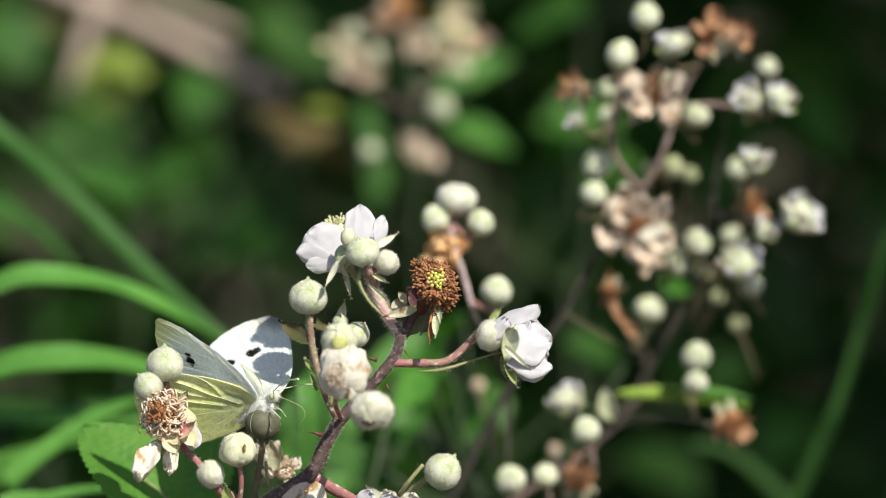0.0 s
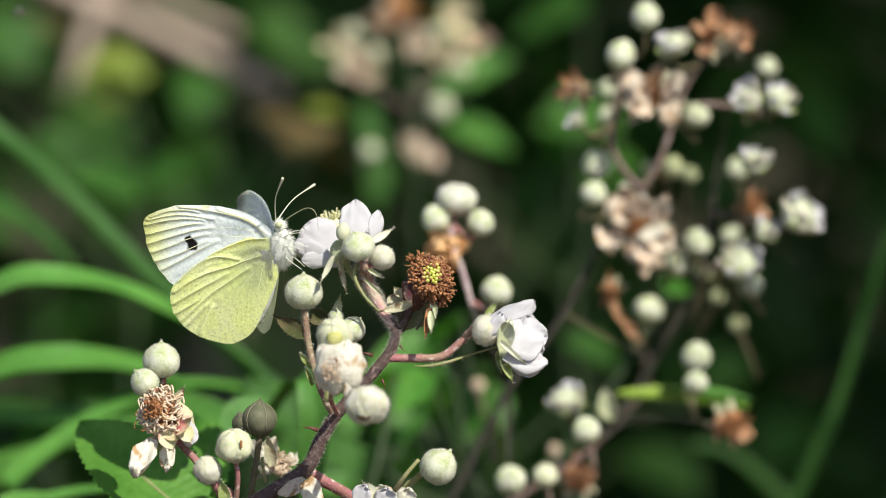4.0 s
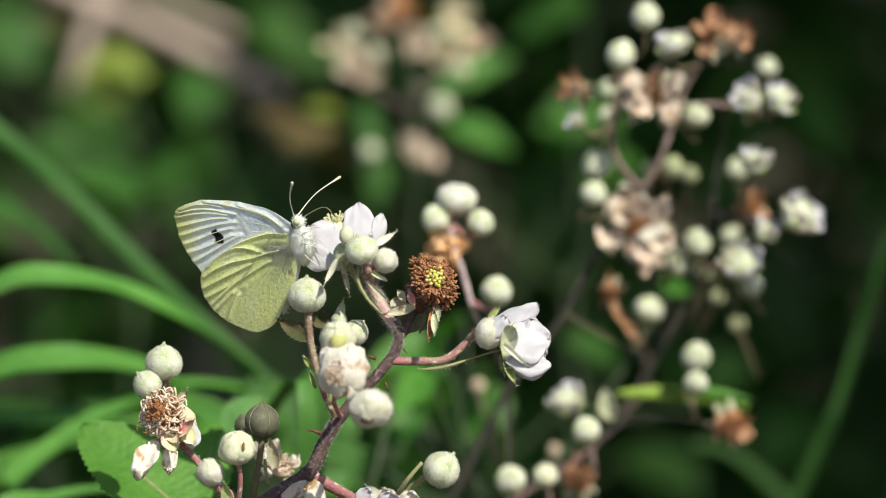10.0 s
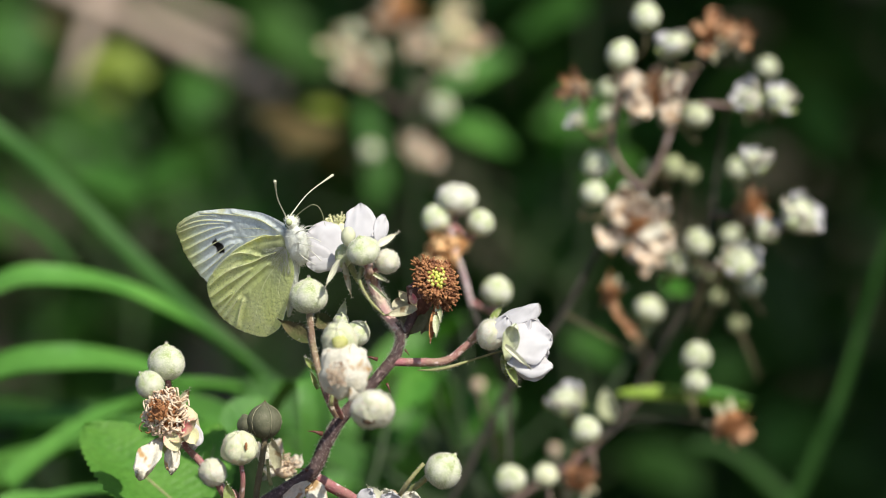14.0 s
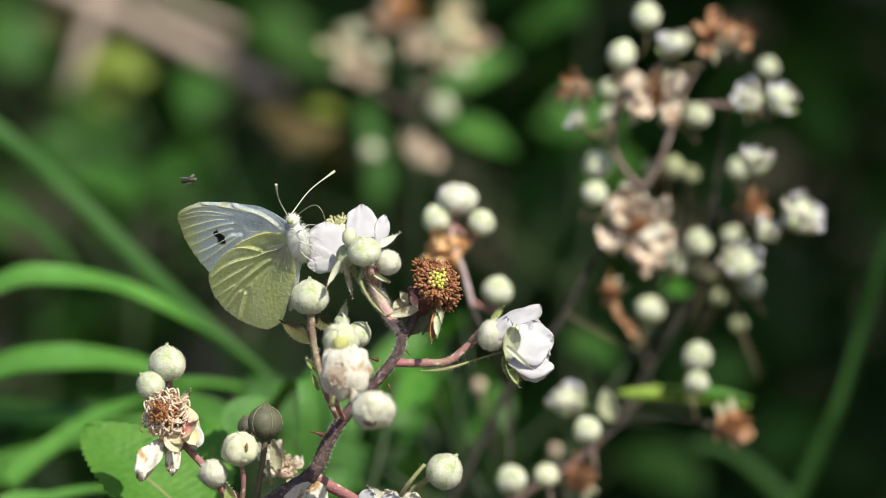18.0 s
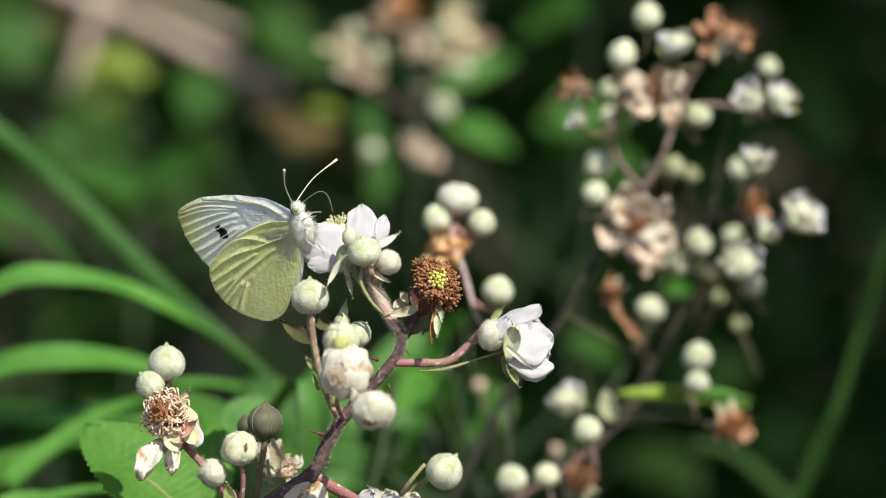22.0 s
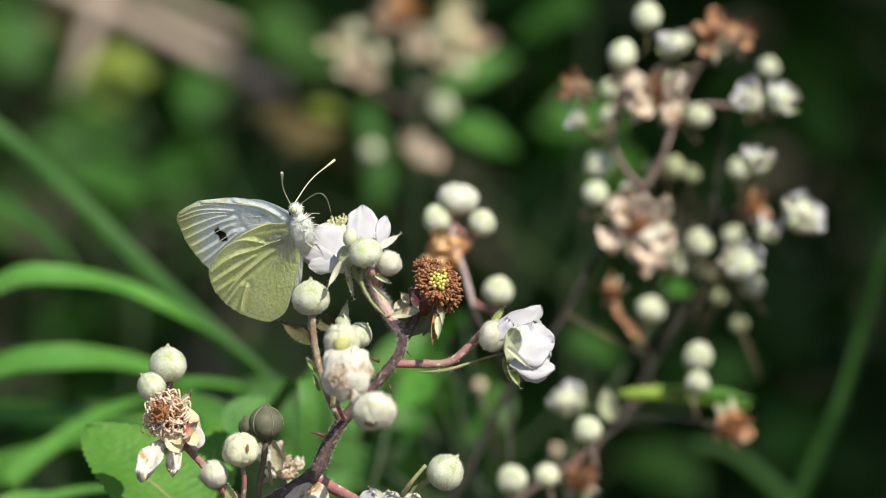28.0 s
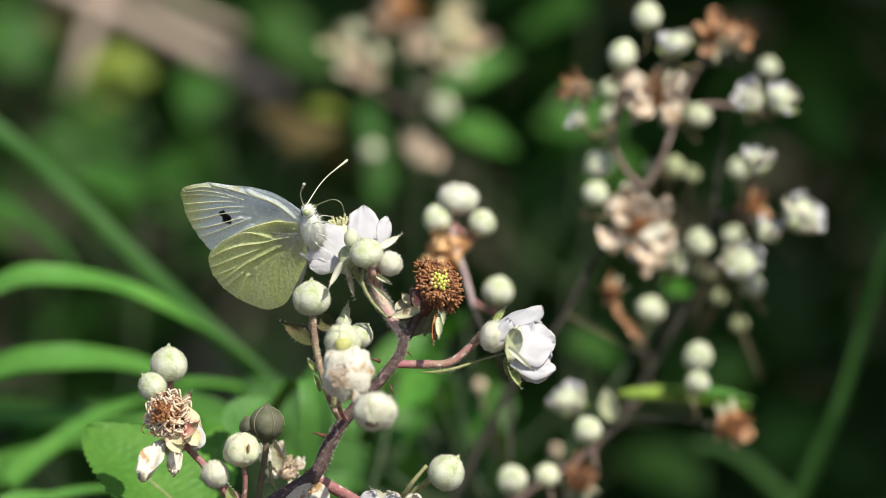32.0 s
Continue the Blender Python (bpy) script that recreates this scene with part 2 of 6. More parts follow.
STEM_GREEN = material("green_stalk", (0.22, 0.26, 0.09), (0.34, 0.30, 0.16), 260, 0.6, 0.05, 0.4)
THORN = material("red_thorn", (0.12, 0.036, 0.028), (0.09, 0.040, 0.028), 600, 0.4, 0.0, 0.1)
# Leaf tones from deep shade to sun: the light is put into the colour.
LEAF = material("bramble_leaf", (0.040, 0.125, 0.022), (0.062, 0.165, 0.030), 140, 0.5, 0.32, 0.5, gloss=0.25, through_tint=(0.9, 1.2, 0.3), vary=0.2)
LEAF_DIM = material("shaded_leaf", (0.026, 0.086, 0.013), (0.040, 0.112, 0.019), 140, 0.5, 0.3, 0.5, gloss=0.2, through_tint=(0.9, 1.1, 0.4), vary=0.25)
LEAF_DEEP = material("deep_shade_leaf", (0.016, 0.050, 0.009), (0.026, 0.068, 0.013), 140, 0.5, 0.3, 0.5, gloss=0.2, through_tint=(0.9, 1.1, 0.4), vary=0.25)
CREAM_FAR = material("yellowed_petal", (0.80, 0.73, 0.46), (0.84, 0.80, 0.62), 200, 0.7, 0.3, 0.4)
LEAF_LIT = material("lit_leaf", (0.050, 0.175, 0.022), (0.095, 0.25, 0.038), 90, 0.5, 0.38, 0.5, gloss=0.3, through_tint=(0.9, 1.15, 0.3), vary=0.22)
LEAF_WELL_LIT = material("well_lit_leaf", (0.078, 0.228, 0.042), (0.118, 0.29, 0.056), 110, 0.5, 0.4, 0.6, gloss=0.3, through_tint=(0.9, 1.1, 0.35), vary=0.15)
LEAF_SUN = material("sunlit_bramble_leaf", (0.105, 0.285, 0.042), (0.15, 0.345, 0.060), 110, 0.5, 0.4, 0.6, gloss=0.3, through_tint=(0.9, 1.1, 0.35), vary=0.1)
LEAF_YELLOW = material("yellowing_leaf", (0.26, 0.32, 0.045), (0.17, 0.27, 0.04), 60, 0.6, 0.35, 0.3)
LEAF_BRIGHT = material("bright_bract_leaf", (0.32, 0.46, 0.06), (0.16, 0.34, 0.045), 60, 0.5, 0.4, 0.3)
LEAF_DRY = material("dry_leaf", (0.12, 0.080, 0.030), (0.075, 0.070, 0.022), 40, 0.8, 0.2, 0.4)
# One grass in three tones; shade is put into the two darker ones.
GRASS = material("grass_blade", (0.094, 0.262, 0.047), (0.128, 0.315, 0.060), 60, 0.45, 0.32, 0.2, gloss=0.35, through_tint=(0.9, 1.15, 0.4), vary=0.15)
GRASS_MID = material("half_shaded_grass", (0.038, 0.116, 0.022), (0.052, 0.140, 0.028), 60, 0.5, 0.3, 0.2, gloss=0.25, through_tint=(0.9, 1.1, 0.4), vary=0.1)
GRASS_DARK = material("shaded_grass", (0.020, 0.064, 0.010), (0.030, 0.082, 0.014), 60, 0.5, 0.25, 0.2, gloss=0.2, vary=0.1)
STRAW = material("dead_cane", (0.40, 0.30, 0.245), (0.47, 0.375, 0.31), 60, 0.8, 0.0, 0.5, speck=(0.24, 0.18, 0.13), speck_scale=200)
THICKET = material("thicket_leaf", (0.031, 0.094, 0.015), (0.047, 0.124, 0.021), 30, 0.55, 0.22, 0.3, gloss=0.2, vary=0.0)
BARK = material("shrub_bark", (0.10, 0.075, 0.055), (0.16, 0.125, 0.095), 60, 0.85, 0.0, 0.8)
SOIL = material("soil_and_litter", (0.060, 0.045, 0.028), (0.11, 0.085, 0.05), 14, 0.95, 0.0, 0.9, speck=(0.05, 0.075, 0.03), speck_scale=45)

# ---- the kinds of plant parts ----
def bud_meshes(name, hairy, mats, beak=1.3, seed=1):
    """A bud of unit radius along z: the heart, and one of its five sepals with a pointed tip."""
    rnd = random.Random(seed)
    heart = Geo()
    ball(heart, (0, 0, 0), (0.93, 0.93, 0.95), seg=16, rings=11, lump=0.05 if beak > 1 else 0.30, seed=seed)
    sep = Geo()
    rows = []
    for i in range(14):
        s = i / 13
        th = math.radians(172 - 169 * s)
        half = math.radians(40) * min(1, (1.02 - s) * 12)
        row = []
        for j in range(7):
            c = j / 3 - 1
            a = c * half
            r = 1.0 + (0.085 if beak > 1 else 0.10 if beak < 0.2 else 0.04) * (1 - c * c) + (0.04 if beak > 1 else 0.16 if beak < 0.2 else 0.10) * noise.noise(Vector((s * 4, c * 2, seed)))
            z = math.cos(th) * r * 0.98
            if s > 0.88:
                z += ((s - 0.88) / 0.12) ** 1.6 * 0.09 * beak
            row.append(Vector((math.sin(th) * math.cos(a) * r, math.sin(th) * math.sin(a) * r, z)))
        rows.append(row)
    grid(sep, rows)
    if hairy:
        for i in range(950 if hairy is True else int(hairy)):
            k, j, e, f = rnd.randrange(1, 12), rnd.randrange(0, 6), rnd.random(), rnd.random()
            q = rows[k][j].lerp(rows[k][j + 1], e).lerp(rows[k + 1][j].lerp(rows[k + 1][j + 1], e), f)
            n = (q.normalized() + Vector((rnd.uniform(-.5, .5), rnd.uniform(-.5, .5), rnd.uniform(-.2, .6)))).normalized()
            spike(sep, q, n, rnd.uniform(0.04, 0.15 if hairy is True else 0.24), 0.0050, 1)
        for i in range(9):
            spike(sep, rows[-1][3] * rnd.uniform(0.9, 1.0), Vector((rnd.uniform(-.5, .5), rnd.uniform(-.5, .5), 1)), rnd.uniform(0.10, 0.24), 0.012, 1)
    return heart.mesh(name, mats[0]), sep.mesh("sepal", [mats[1], mats[2]])


BUD = bud_meshes("bud", True, (HEART, FELT, HAIR), 2.0)
BUD_PLAIN = bud_meshes("bud", False, (HEART, FELT_FAR, HAIR), seed=2)
BUD_FUZZY = bud_meshes("bud", 700, (FELT_WHITE, FELT_WHITE, HAIR), 0.3, 6)
BUD_DARK_SHADE = bud_meshes("bud", False, (FELT_DARK_SHADE, FELT_DARK_SHADE, FELT_DARK_SHADE), 2.0, seed=3)
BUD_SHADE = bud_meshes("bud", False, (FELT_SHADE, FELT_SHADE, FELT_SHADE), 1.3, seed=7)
BUD_TAN = bud_meshes("bud", False, (BUD_BUFF, BUD_BUFF, BUD_BUFF), 0.3, 8)
BUD_CREAM = bud_meshes("bud", False, (BUD_PALE, BUD_PALE, BUD_PALE), 0.3, 4)
BUD_FOLDED = bud_meshes("bud", 240, (BUD_PALE, BUD_PALE, HAIR), 0.1, 9)
BUD_WHITE = bud_meshes("bud", False, (BUD_SNOW, BUD_SNOW, BUD_SNOW), 0.1, 5)


def bud(parent, u, v, d, n, axis=(0.1, 1, 0.1), kind=None, spin=0.0, label="", sepals=5, squash=1.0, narrow=1.0):
    """A round bud n grid steps across, its five sepals shut over it."""
    heart, sep = kind or BUD
    r = size(n, d) / 2
    m = Matrix.Translation(at(u, v, d)) @ turned(cv(*axis), spin) @ Matrix.Diagonal((r * narrow, r, r * squash, 1))
    ob = part("bud", heart, None, parent, label, m)
    for k in range(sepals):
        part("sepal", sep, None, ob, "", m @ Matrix.Rotation(k * 2 * math.pi / 5, 4, "Z"))
    return ob


def petal_geo(length, width, cup=0.3, curl=0.3, ruffle=0.08, seed=0, notch=0.02, thick=0.00018):
    """A petal: root at the origin, x along it, z its upper face; cupped across, curled along, with an uneven rim and some thickness."""
    top, rows_n, cols = [], 13, 11
    for i in range(rows_n):
        s = 1 - (1 - i / (rows_n - 1)) ** 1.9
        wide = max(0.0, 1 - ((s - 0.56) / 0.44) ** 2.7) ** (1 / 2.4) if s > 0.56 else 0.24 + 0.76 * math.sin(s / 0.56 * math.pi / 2) ** 1.3
        w = width / 2 * max(0.05, wide)
        row = []
        for j in range(cols):
            c = j / (cols - 1) * 2 - 1
            x = length * (s - notch * s * s * (1 - abs(c)) ** 2 - 0.10 * s * c * c)
            z = length * (curl * s * s * 0.7 - cup * (c * c - 0.3) * -0.45 * s ** 0.5)
            z += length * ruffle * s * s * noise.noise(Vector((s * 3.1 + seed * 7.3, c * 2.3, seed)))
            z += length * 0.007 * math.sin(c * 15 + seed) * s
            y = w * c * (1 + 0.15 * noise.noise(Vector((s * 5, c * 3 + seed, seed * 2.1))))
            row.append(Vector((x, y, z)))
        top.append(row)
    g = Geo()
    grid(g, top)
    low = [[p - Vector((0, 0, thick)) for p in r] for r in top]
    o = len(g.v)
    grid(g, [r[::-1] for r in low])
    n = rows_n * cols
    rim = [(0, j) for j in range(cols)] + [(i, cols - 1) for i in range(1, rows_n)] + [(rows_n - 1, j) for j in range(cols - 2, -1, -1)] + [(i, 0) for i in range(rows_n - 2, 0, -1)]
    for k, (i, j) in enumerate(rim):
        i2, j2 = rim[(k + 1) % len(rim)]
        g.f.append((i * cols + j, o + i * cols + cols - 1 - j, o + i2 * cols + cols - 1 - j2, i2 * cols + j2))
        g.m.append(0)
    return g


def petal(parent, root, tip, width, face, mat=PETAL, name="petal", cup=0.3, curl=0.25, ruffle=0.1, seed=0, notch=0.02, label=""):
    """A petal or sepal from root to tip (u, v, d), width in grid steps, its inner face turned to face."""
    a, b = at(*root), at(*tip)
    x = b - a
    length = x.length
    g = petal_geo(length, size(width), cup, curl, ruffle, seed, notch)
    m = Matrix.Translation(a) @ framed(x.normalized(), cv(*face))
    return part(name, g.mesh(name, mat), None, parent, label, m)


def sepal_blade(parent, root, tip, width, face, mat=SEPAL, seed=0, name="sepal", curl=0.2, tail=True, hairs=24):
    """A pointed, hairy sepal or bract from root to tip."""
    a, b = at(*root), at(*tip)
    x = b - a
    n = x.length
    w = size(width) / 2
    g = Geo()
    rows = []
    for i in range(9):
        s = i / 8
        ww = w * (math.sin(math.pi * min(1, s * 0.9 + 0.12)) ** 0.8 * (1 - s * 0.35) + 0.02)
        if tail and s > 0.8:
            ww *= 0.4
        rows.append([Vector((n * s, ww * c, n * (curl * (s * s - s * 0.7) + 0.10 * c * c) + n * 0.04 * noise.noise(Vector((s * 3, c, seed))))) for c in (-1, -0.5, 0, 0.5, 1)])
    grid(g, rows)
    low = [[p - Vector((0, 0, 0.00025)) for p in r][::-1] for r in rows]
    grid(g, low)
    rnd = random.Random(seed)
    for i in range(hairs):
        r = rows[rnd.randrange(1, 9)]
        j = rnd.choice((0, 0, 1, 3, 4, 4))
        spike(g, r[j], Vector((rnd.uniform(0, .6), (j - 2) * .6, rnd.uniform(-.6, .6))), size(rnd.uniform(2, 6)), size(0.28), 1)
    return part(name, g.mesh(name, [mat, HAIR]), None, parent, "", Matrix.Translation(a) @ framed(x, cv(*face)))


def stamen_mass(u, v, d, n, axis, mat, name, parent, count=220, label="", seed=0, flat=0.55, hollow=0.25, tip=None, thread=0.022, curly=False, core=None):
    """A head of stamens: threads with a knob each, standing out of a low dome."""
    rnd = random.Random(seed)
    r = size(n, d) / 2
    g = Geo()
    ball(g, (0, 0, -0.1 * r), (r * 0.72, r * 0.72, r * flat * 0.7), seg=12, rings=8, mat=1 if core else 0, lump=0.2, seed=seed)
    for i in range(count):
        a = rnd.uniform(0, 2 * math.pi)
        q = math.sqrt(rnd.uniform(hollow, 1))
        out = Vector((math.cos(a) * q, math.sin(a) * q, flat * math.sqrt(max(0, 1.05 - q * q)) + rnd.uniform(-.05, .1)))
        p0 = Vector((out.x * 0.55, out.y * 0.55, out.z * 0.5)) * r
        p1 = out * r * rnd.uniform(0.9, 1.1) + Vector((rnd.uniform(-1, 1), rnd.uniform(-1, 1), rnd.uniform(-1, 1))) * r * 0.15
        if curly:
            p0 = out * r * 0.72
            tang = out.cross(Vector((rnd.uniform(-1, 1), rnd.uniform(-1, 1), rnd.uniform(-1, 1)))).normalized()
            p1 = (out * rnd.uniform(0.75, 0.95) + tang * 0.42) * r
            tube(g, curve([p0, out * r * rnd.uniform(0.98, 1.12) + tang * r * 0.16, p1], 4), [r * thread * 1.3, r * thread], 5)
            continue
        mid = p0.lerp(p1, 0.55) + Vector((rnd.uniform(-1, 1), rnd.uniform(-1, 1), rnd.uniform(-1, 1))) * r * 0.09
        tube(g, [p0, mid, p1], [r * thread * 1.35, r * thread * 1.1, r * thread], 4)
        k = r * rnd.uniform(0.06, 0.115)
        ball(g, p1, (k, k * 0.7, k * 0.75), turned(Vector((rnd.uniform(-1, 1), rnd.uniform(-1, 1), rnd.uniform(-1, 1)))), 5, 3, 1 if tip else 0)
    m = Matrix.Translation(at(u, v, d)) @ turned(cv(*axis))
    return part(name, g.mesh(name, [mat, tip or core] if tip or core else mat), None, parent, label, m)


def stem(parent, pts, widths, mat=STEM, hairs=0, name="stem", thorns=0, seed=0, sides=10, label="", hair_len=8):
    """A stem through points (u, v, d), widths in grid steps, with fine hairs, and thorns of their own."""
    line = curve([at(*p) for p in pts], 6)
    g = Geo()
    rad = [size(w, pts[0][2]) / 2 for w in widths]
    tube(g, line, rad, sides, 0, 0.10)
    rnd = random.Random(seed)
    for i in range(hairs):
        k = rnd.randrange(0, len(line) - 1)
        p = line[k].lerp(line[k + 1], rnd.random())
        t = (line[k + 1] - line[k]).normalized()
        o = t.orthogonal().normalized()
        way = (Matrix.Rotation(rnd.uniform(0, 6.28), 3, t) @ o + t * rnd.uniform(-.5, .5)).normalized()
        s = k / (len(line) - 1) * (len(rad) - 1)
        r = rad[min(int(s), len(rad) - 1)]
        spike(g, p + way * r * 0.9, way, size(rnd.uniform(0.3, 1) * hair_len), size(0.27), 1)
    ob = part(name, g, [mat, HAIR], parent, label)
    for i in range(thorns):
        k = rnd.randrange(2, len(line) - 2)
        t = (line[k + 1] - line[k]).normalized()
        way = (Matrix.Rotation(rnd.uniform(0, 6.28), 3, t) @ t.orthogonal().normalized() - t * 0.35).normalized()
        s = k / (len(line) - 1) * (len(rad) - 1)
        thorn(ob, line[k] + way * rad[min(int(s), len(rad) - 1)] * 0.8, way, size(rnd.uniform(16, 26)))
    return ob, line


def rooted(parent, u, v, d, width, mat, lean=0.0):
    """The lower cane, from a point of the spray down to the ground at its thing's base."""
    a, base = at(u, v, d), parent.matrix_basis.translation
    line = curve([a, a.lerp(base, 0.3) + Vector((lean, 0, 0.0)), a.lerp(base, 0.65) + Vector((lean * 0.8, 0, 0)), base - Vector((0, 0, 0.02))], 7)
    g = Geo()
    tube(g, line, [size(width, d) / 2, size(width, d) * 0.7], 8, 0, 0.1)
    part("cane", g, mat, parent)


def thorn(parent, p, way, n):
    """A hooked prickle, broad at its foot."""
    g = Geo()
    down = Vector((0, 0, -1))
    line = [p, p + way * n * 0.5 + down * n * 0.03, p + way * n + down * n * 0.16]
    tube(g, line, [n * 0.17, n * 0.08, n * 0.008], 6)
    part("thorn", g, THORN, parent)


def stalk_to(parent, ob, target, width, mat, d):
    """A thin stalk from a bud's foot to a point."""
    m = world_of(ob)
    foot = m @ Vector((0, 0, -0.9))
    axis = (m.to_3x3() @ Vector((0, 0, 1))).normalized()
    dist = (foot - target).length
    line = curve([foot, foot - axis * dist * 0.35, target.lerp(foot, 0.25) + Vector((0, 0, -0.1 * dist)), target], 5)
    g = Geo()
    tube(g, line, [size(width, d) / 2, size(width * 1.2, d) / 2], 6)
    return part("stalk", g, mat, parent)


def leaf_geo(length, width, fold=0.18, droop=0.15, teeth=9, seed=0, wavy=0.03):
    """A toothed leaflet: foot at the origin, x along it, z its upper face; folded on the midrib, the side veins sunk, with a thin edge."""
    g = Geo()
    rows = []
    n = teeth * 3
    cols = 11
    for i in range(n + 1):
        s = i / n
        base = math.sin(math.pi * s ** 0.8) ** 0.75
        saw = (1 - (i % 3) / 3) * (0.15 if teeth < 15 else 0.13)
        row = []
        for j in range(cols):
            c = j / (cols - 1) * 2 - 1
            w = width / 2 * (base * (1 + (saw - 0.05) * (abs(c) > 0.8)) + 0.008)
            vein = math.cos((s - abs(c) * 0.22) * math.pi * 2 * teeth)
            z = abs(c) * w * fold * 2 - droop * length * s * s + (0.022 if teeth < 15 else 0.009) * length * vein * abs(c) * (1 - abs(c)) * 2
            z += wavy * length * noise.noise(Vector((s * 3 + seed, c * 1.6, seed * 3.3)))
            row.append(Vector((length * s, w * c, z - 0.004 * length * (abs(c) < 0.1))))
        rows.append(row)
    grid(g, rows)
    return g


def leaf(parent, foot, tip, width, face, mat=LEAF, seed=0, fold=0.18, droop=0.12, teeth=9, name="leaf", rib=True, label=""):
    a, b = at(*foot), at(*tip)
    x = b - a
    n = x.length
    w = size(width, foot[2])
    m = Matrix.Translation(a) @ framed(x, cv(*face))
    ob = part(name, leaf_geo(n, w, fold, droop, teeth, seed).mesh(name, mat), None, parent, label, m)
    if rib:
        g = Geo()
        line = [Vector((n * s, 0, -droop * n * s * s - 0.006 * n)) for s in (0, 0.25, 0.5, 0.75, 0.97)]
        tube(g, line, [n * 0.012, n * 0.003], 5)
        part("midrib", g.mesh("midrib", STEM_GREEN), None, ob, "", m)
    return ob


def blade(parent, pts, width, face=(0.1, 0.6, 0.6), mat=GRASS, seed=0, taper=1.0, name="blade"):
    """A grass blade along points (u, v, d): a channelled strip with a midrib, narrowing to its tip."""
    line = curve([parent.matrix_basis.translation + Vector((0.012 * math.sin(seed * 2.4), 0.012 * math.cos(seed * 1.7), -0.01))] + [at(*p) for p in pts], 8)
    w = size(width, pts[0][2]) / 2
    up = cv(*face)
    n = len(line)
    rows, low = [], []
    for i, p in enumerate(line):
        t = (line[min(i + 1, n - 1)] - line[max(i - 1, 0)]).normalized()
        side = t.cross(up).normalized()
        nor = side.cross(t).normalized()
        s = i / (n - 1)
        ww = w * (1 - taper * max(0, s - 0.35) / 0.65 * 0.85)
        rows.append([p + side * ww * c + nor * ww * (0.30 * c * c - (0.10 if c == 0 else 0) + 0.012 * math.cos(c * 25)) for c in (-1, -.75, -.5, -.25, 0, .25, .5, .75, 1)])
        low.append([q - nor * 0.0002 for q in rows[-1]][::-1])
    g = Geo()
    grid(g, rows), grid(g, low)
    return part(name, g, mat, parent)


def withered(parent, u, v, d, n, axis, stamens=STAMEN_BROWN, petals=(), petal_mat=FADED, sepals=5, seed=0, count=150, heart=False, label="", spread=1.0, sepal_mat=SEPAL_DRY, thread=0.022, curly=False):
    """A spent flower: a head of withered stamens with what is left of its petals and its sepals bent back. petals: angles round the axis, degrees."""
    head = stamen_mass(u, v, d, n * (0.5 if len(petals) > 4 else 0.72), axis, stamens, "withered_flower", parent, count, label, seed, 0.6, 0.12 if heart else 0.0, None, thread, curly, STAMEN_BROWN if curly else None)
    m = Matrix.Translation(at(u, v, d)) @ turned(cv(*axis))
    r = size(n, d) / 2
    rnd = random.Random(seed)
    for a in petals:
        a = math.radians(a + rnd.uniform(-18, 18))
        x = Vector((math.cos(a), math.sin(a), rnd.uniform(-0.7, 1.1))).normalized()
        g = petal_geo(r * rnd.uniform(0.55, 1.1) * spread, r * rnd.uniform(0.38, 0.85), rnd.uniform(-0.3, 0.9), rnd.uniform(0.2, 0.9), 0.55, seed + a, 0.1)
        part("petal", g.mesh("petal", petal_mat), None, head, "", m @ Matrix.Translation(x * r * 0.35) @ framed(x, (0, 0, 1)))
    for k in range(sepals):
        a = k * 2 * math.pi / max(sepals, 1) + rnd.uniform(-.2, .2)
        x = Vector((math.cos(a), math.sin(a), rnd.uniform(-0.9, -0.2))).normalized()
        g = petal_geo(r * rnd.uniform(0.6, 0.9), r * 0.36, 0.2, -0.3, 0.1, seed + k, -0.3)
        part("sepal", g.mesh("sepal", sepal_mat), None, head, "", m @ Matrix.Translation(Vector((0, 0, -0.15 * r)) + x * r * 0.3) @ framed(x, (0, 0, 1)))
    if heart:
        g = Geo()
        for i in range(26):
            q = r * 0.36 * math.sqrt(i / 26)
            a = i * 2.4
            ball(g, (q * math.cos(a), q * math.sin(a), r * 0.50 - q * 0.25), r * 0.076, None, 5, 4)
        part("pistil", g.mesh("pistil", PISTIL), None, head, "", m)
    return head

# ---- the setting: ground, the thicket behind, an unseen shrub added to shade it ----
def ground():
    g = Geo()
    rings = [0.0, 0.5, 1, 2, 4, 8, 20, 60, 200, 900]
    rows = []
    for r in rings:
        rows.append([Vector((r * math.cos(a * math.pi / 24), r * math.sin(a * math.pi / 24),
                             0.03 * noise.noise(Vector((r * math.cos(a * math.pi / 24), r * math.sin(a * math.pi / 24), 0)) * 1.3) * min(1, r))) for a in range(49)])
    grid(g, rows)
    tagged(new("ground", g.mesh("ground", SOIL)), "dark soil with leaf litter under the hedge", "ground", kind="structure")


def leaf_cloud(name, count, place, sizes, mat, label, category, seed, keep=None):
    """Many small folded leaves joined into one sheet of foliage."""
    rnd = random.Random(seed)
    g = Geo()
    for i in range(count):
        p = place(rnd)
        if keep and not keep(p):
            continue
        n = rnd.uniform(*sizes)
        m = Matrix.Translation(p) @ Euler((rnd.uniform(-0.9, 0.9), rnd.uniform(-0.9, 0.9), rnd.uniform(0, 6.28))).to_matrix().to_4x4()
        verts = []
        for s, w in ((0, 0.02), (0.2, 0.26), (0.45, 0.36), (0.75, 0.24), (1.0, 0.01)):
            for c in (-1, 0, 1):
                verts.append(m @ Vector((n * s, n * w * c, n * (0.14 * abs(c) * w * 2 - 0.18 * s * s))))
        g.add(verts, [(r * 3 + c, r * 3 + c + 1, r * 3 + c + 4, r * 3 + c + 3) for r in range(4) for c in range(2)])
    return tagged(new(name, g.mesh(name, mat)), label, category, kind="stuff")


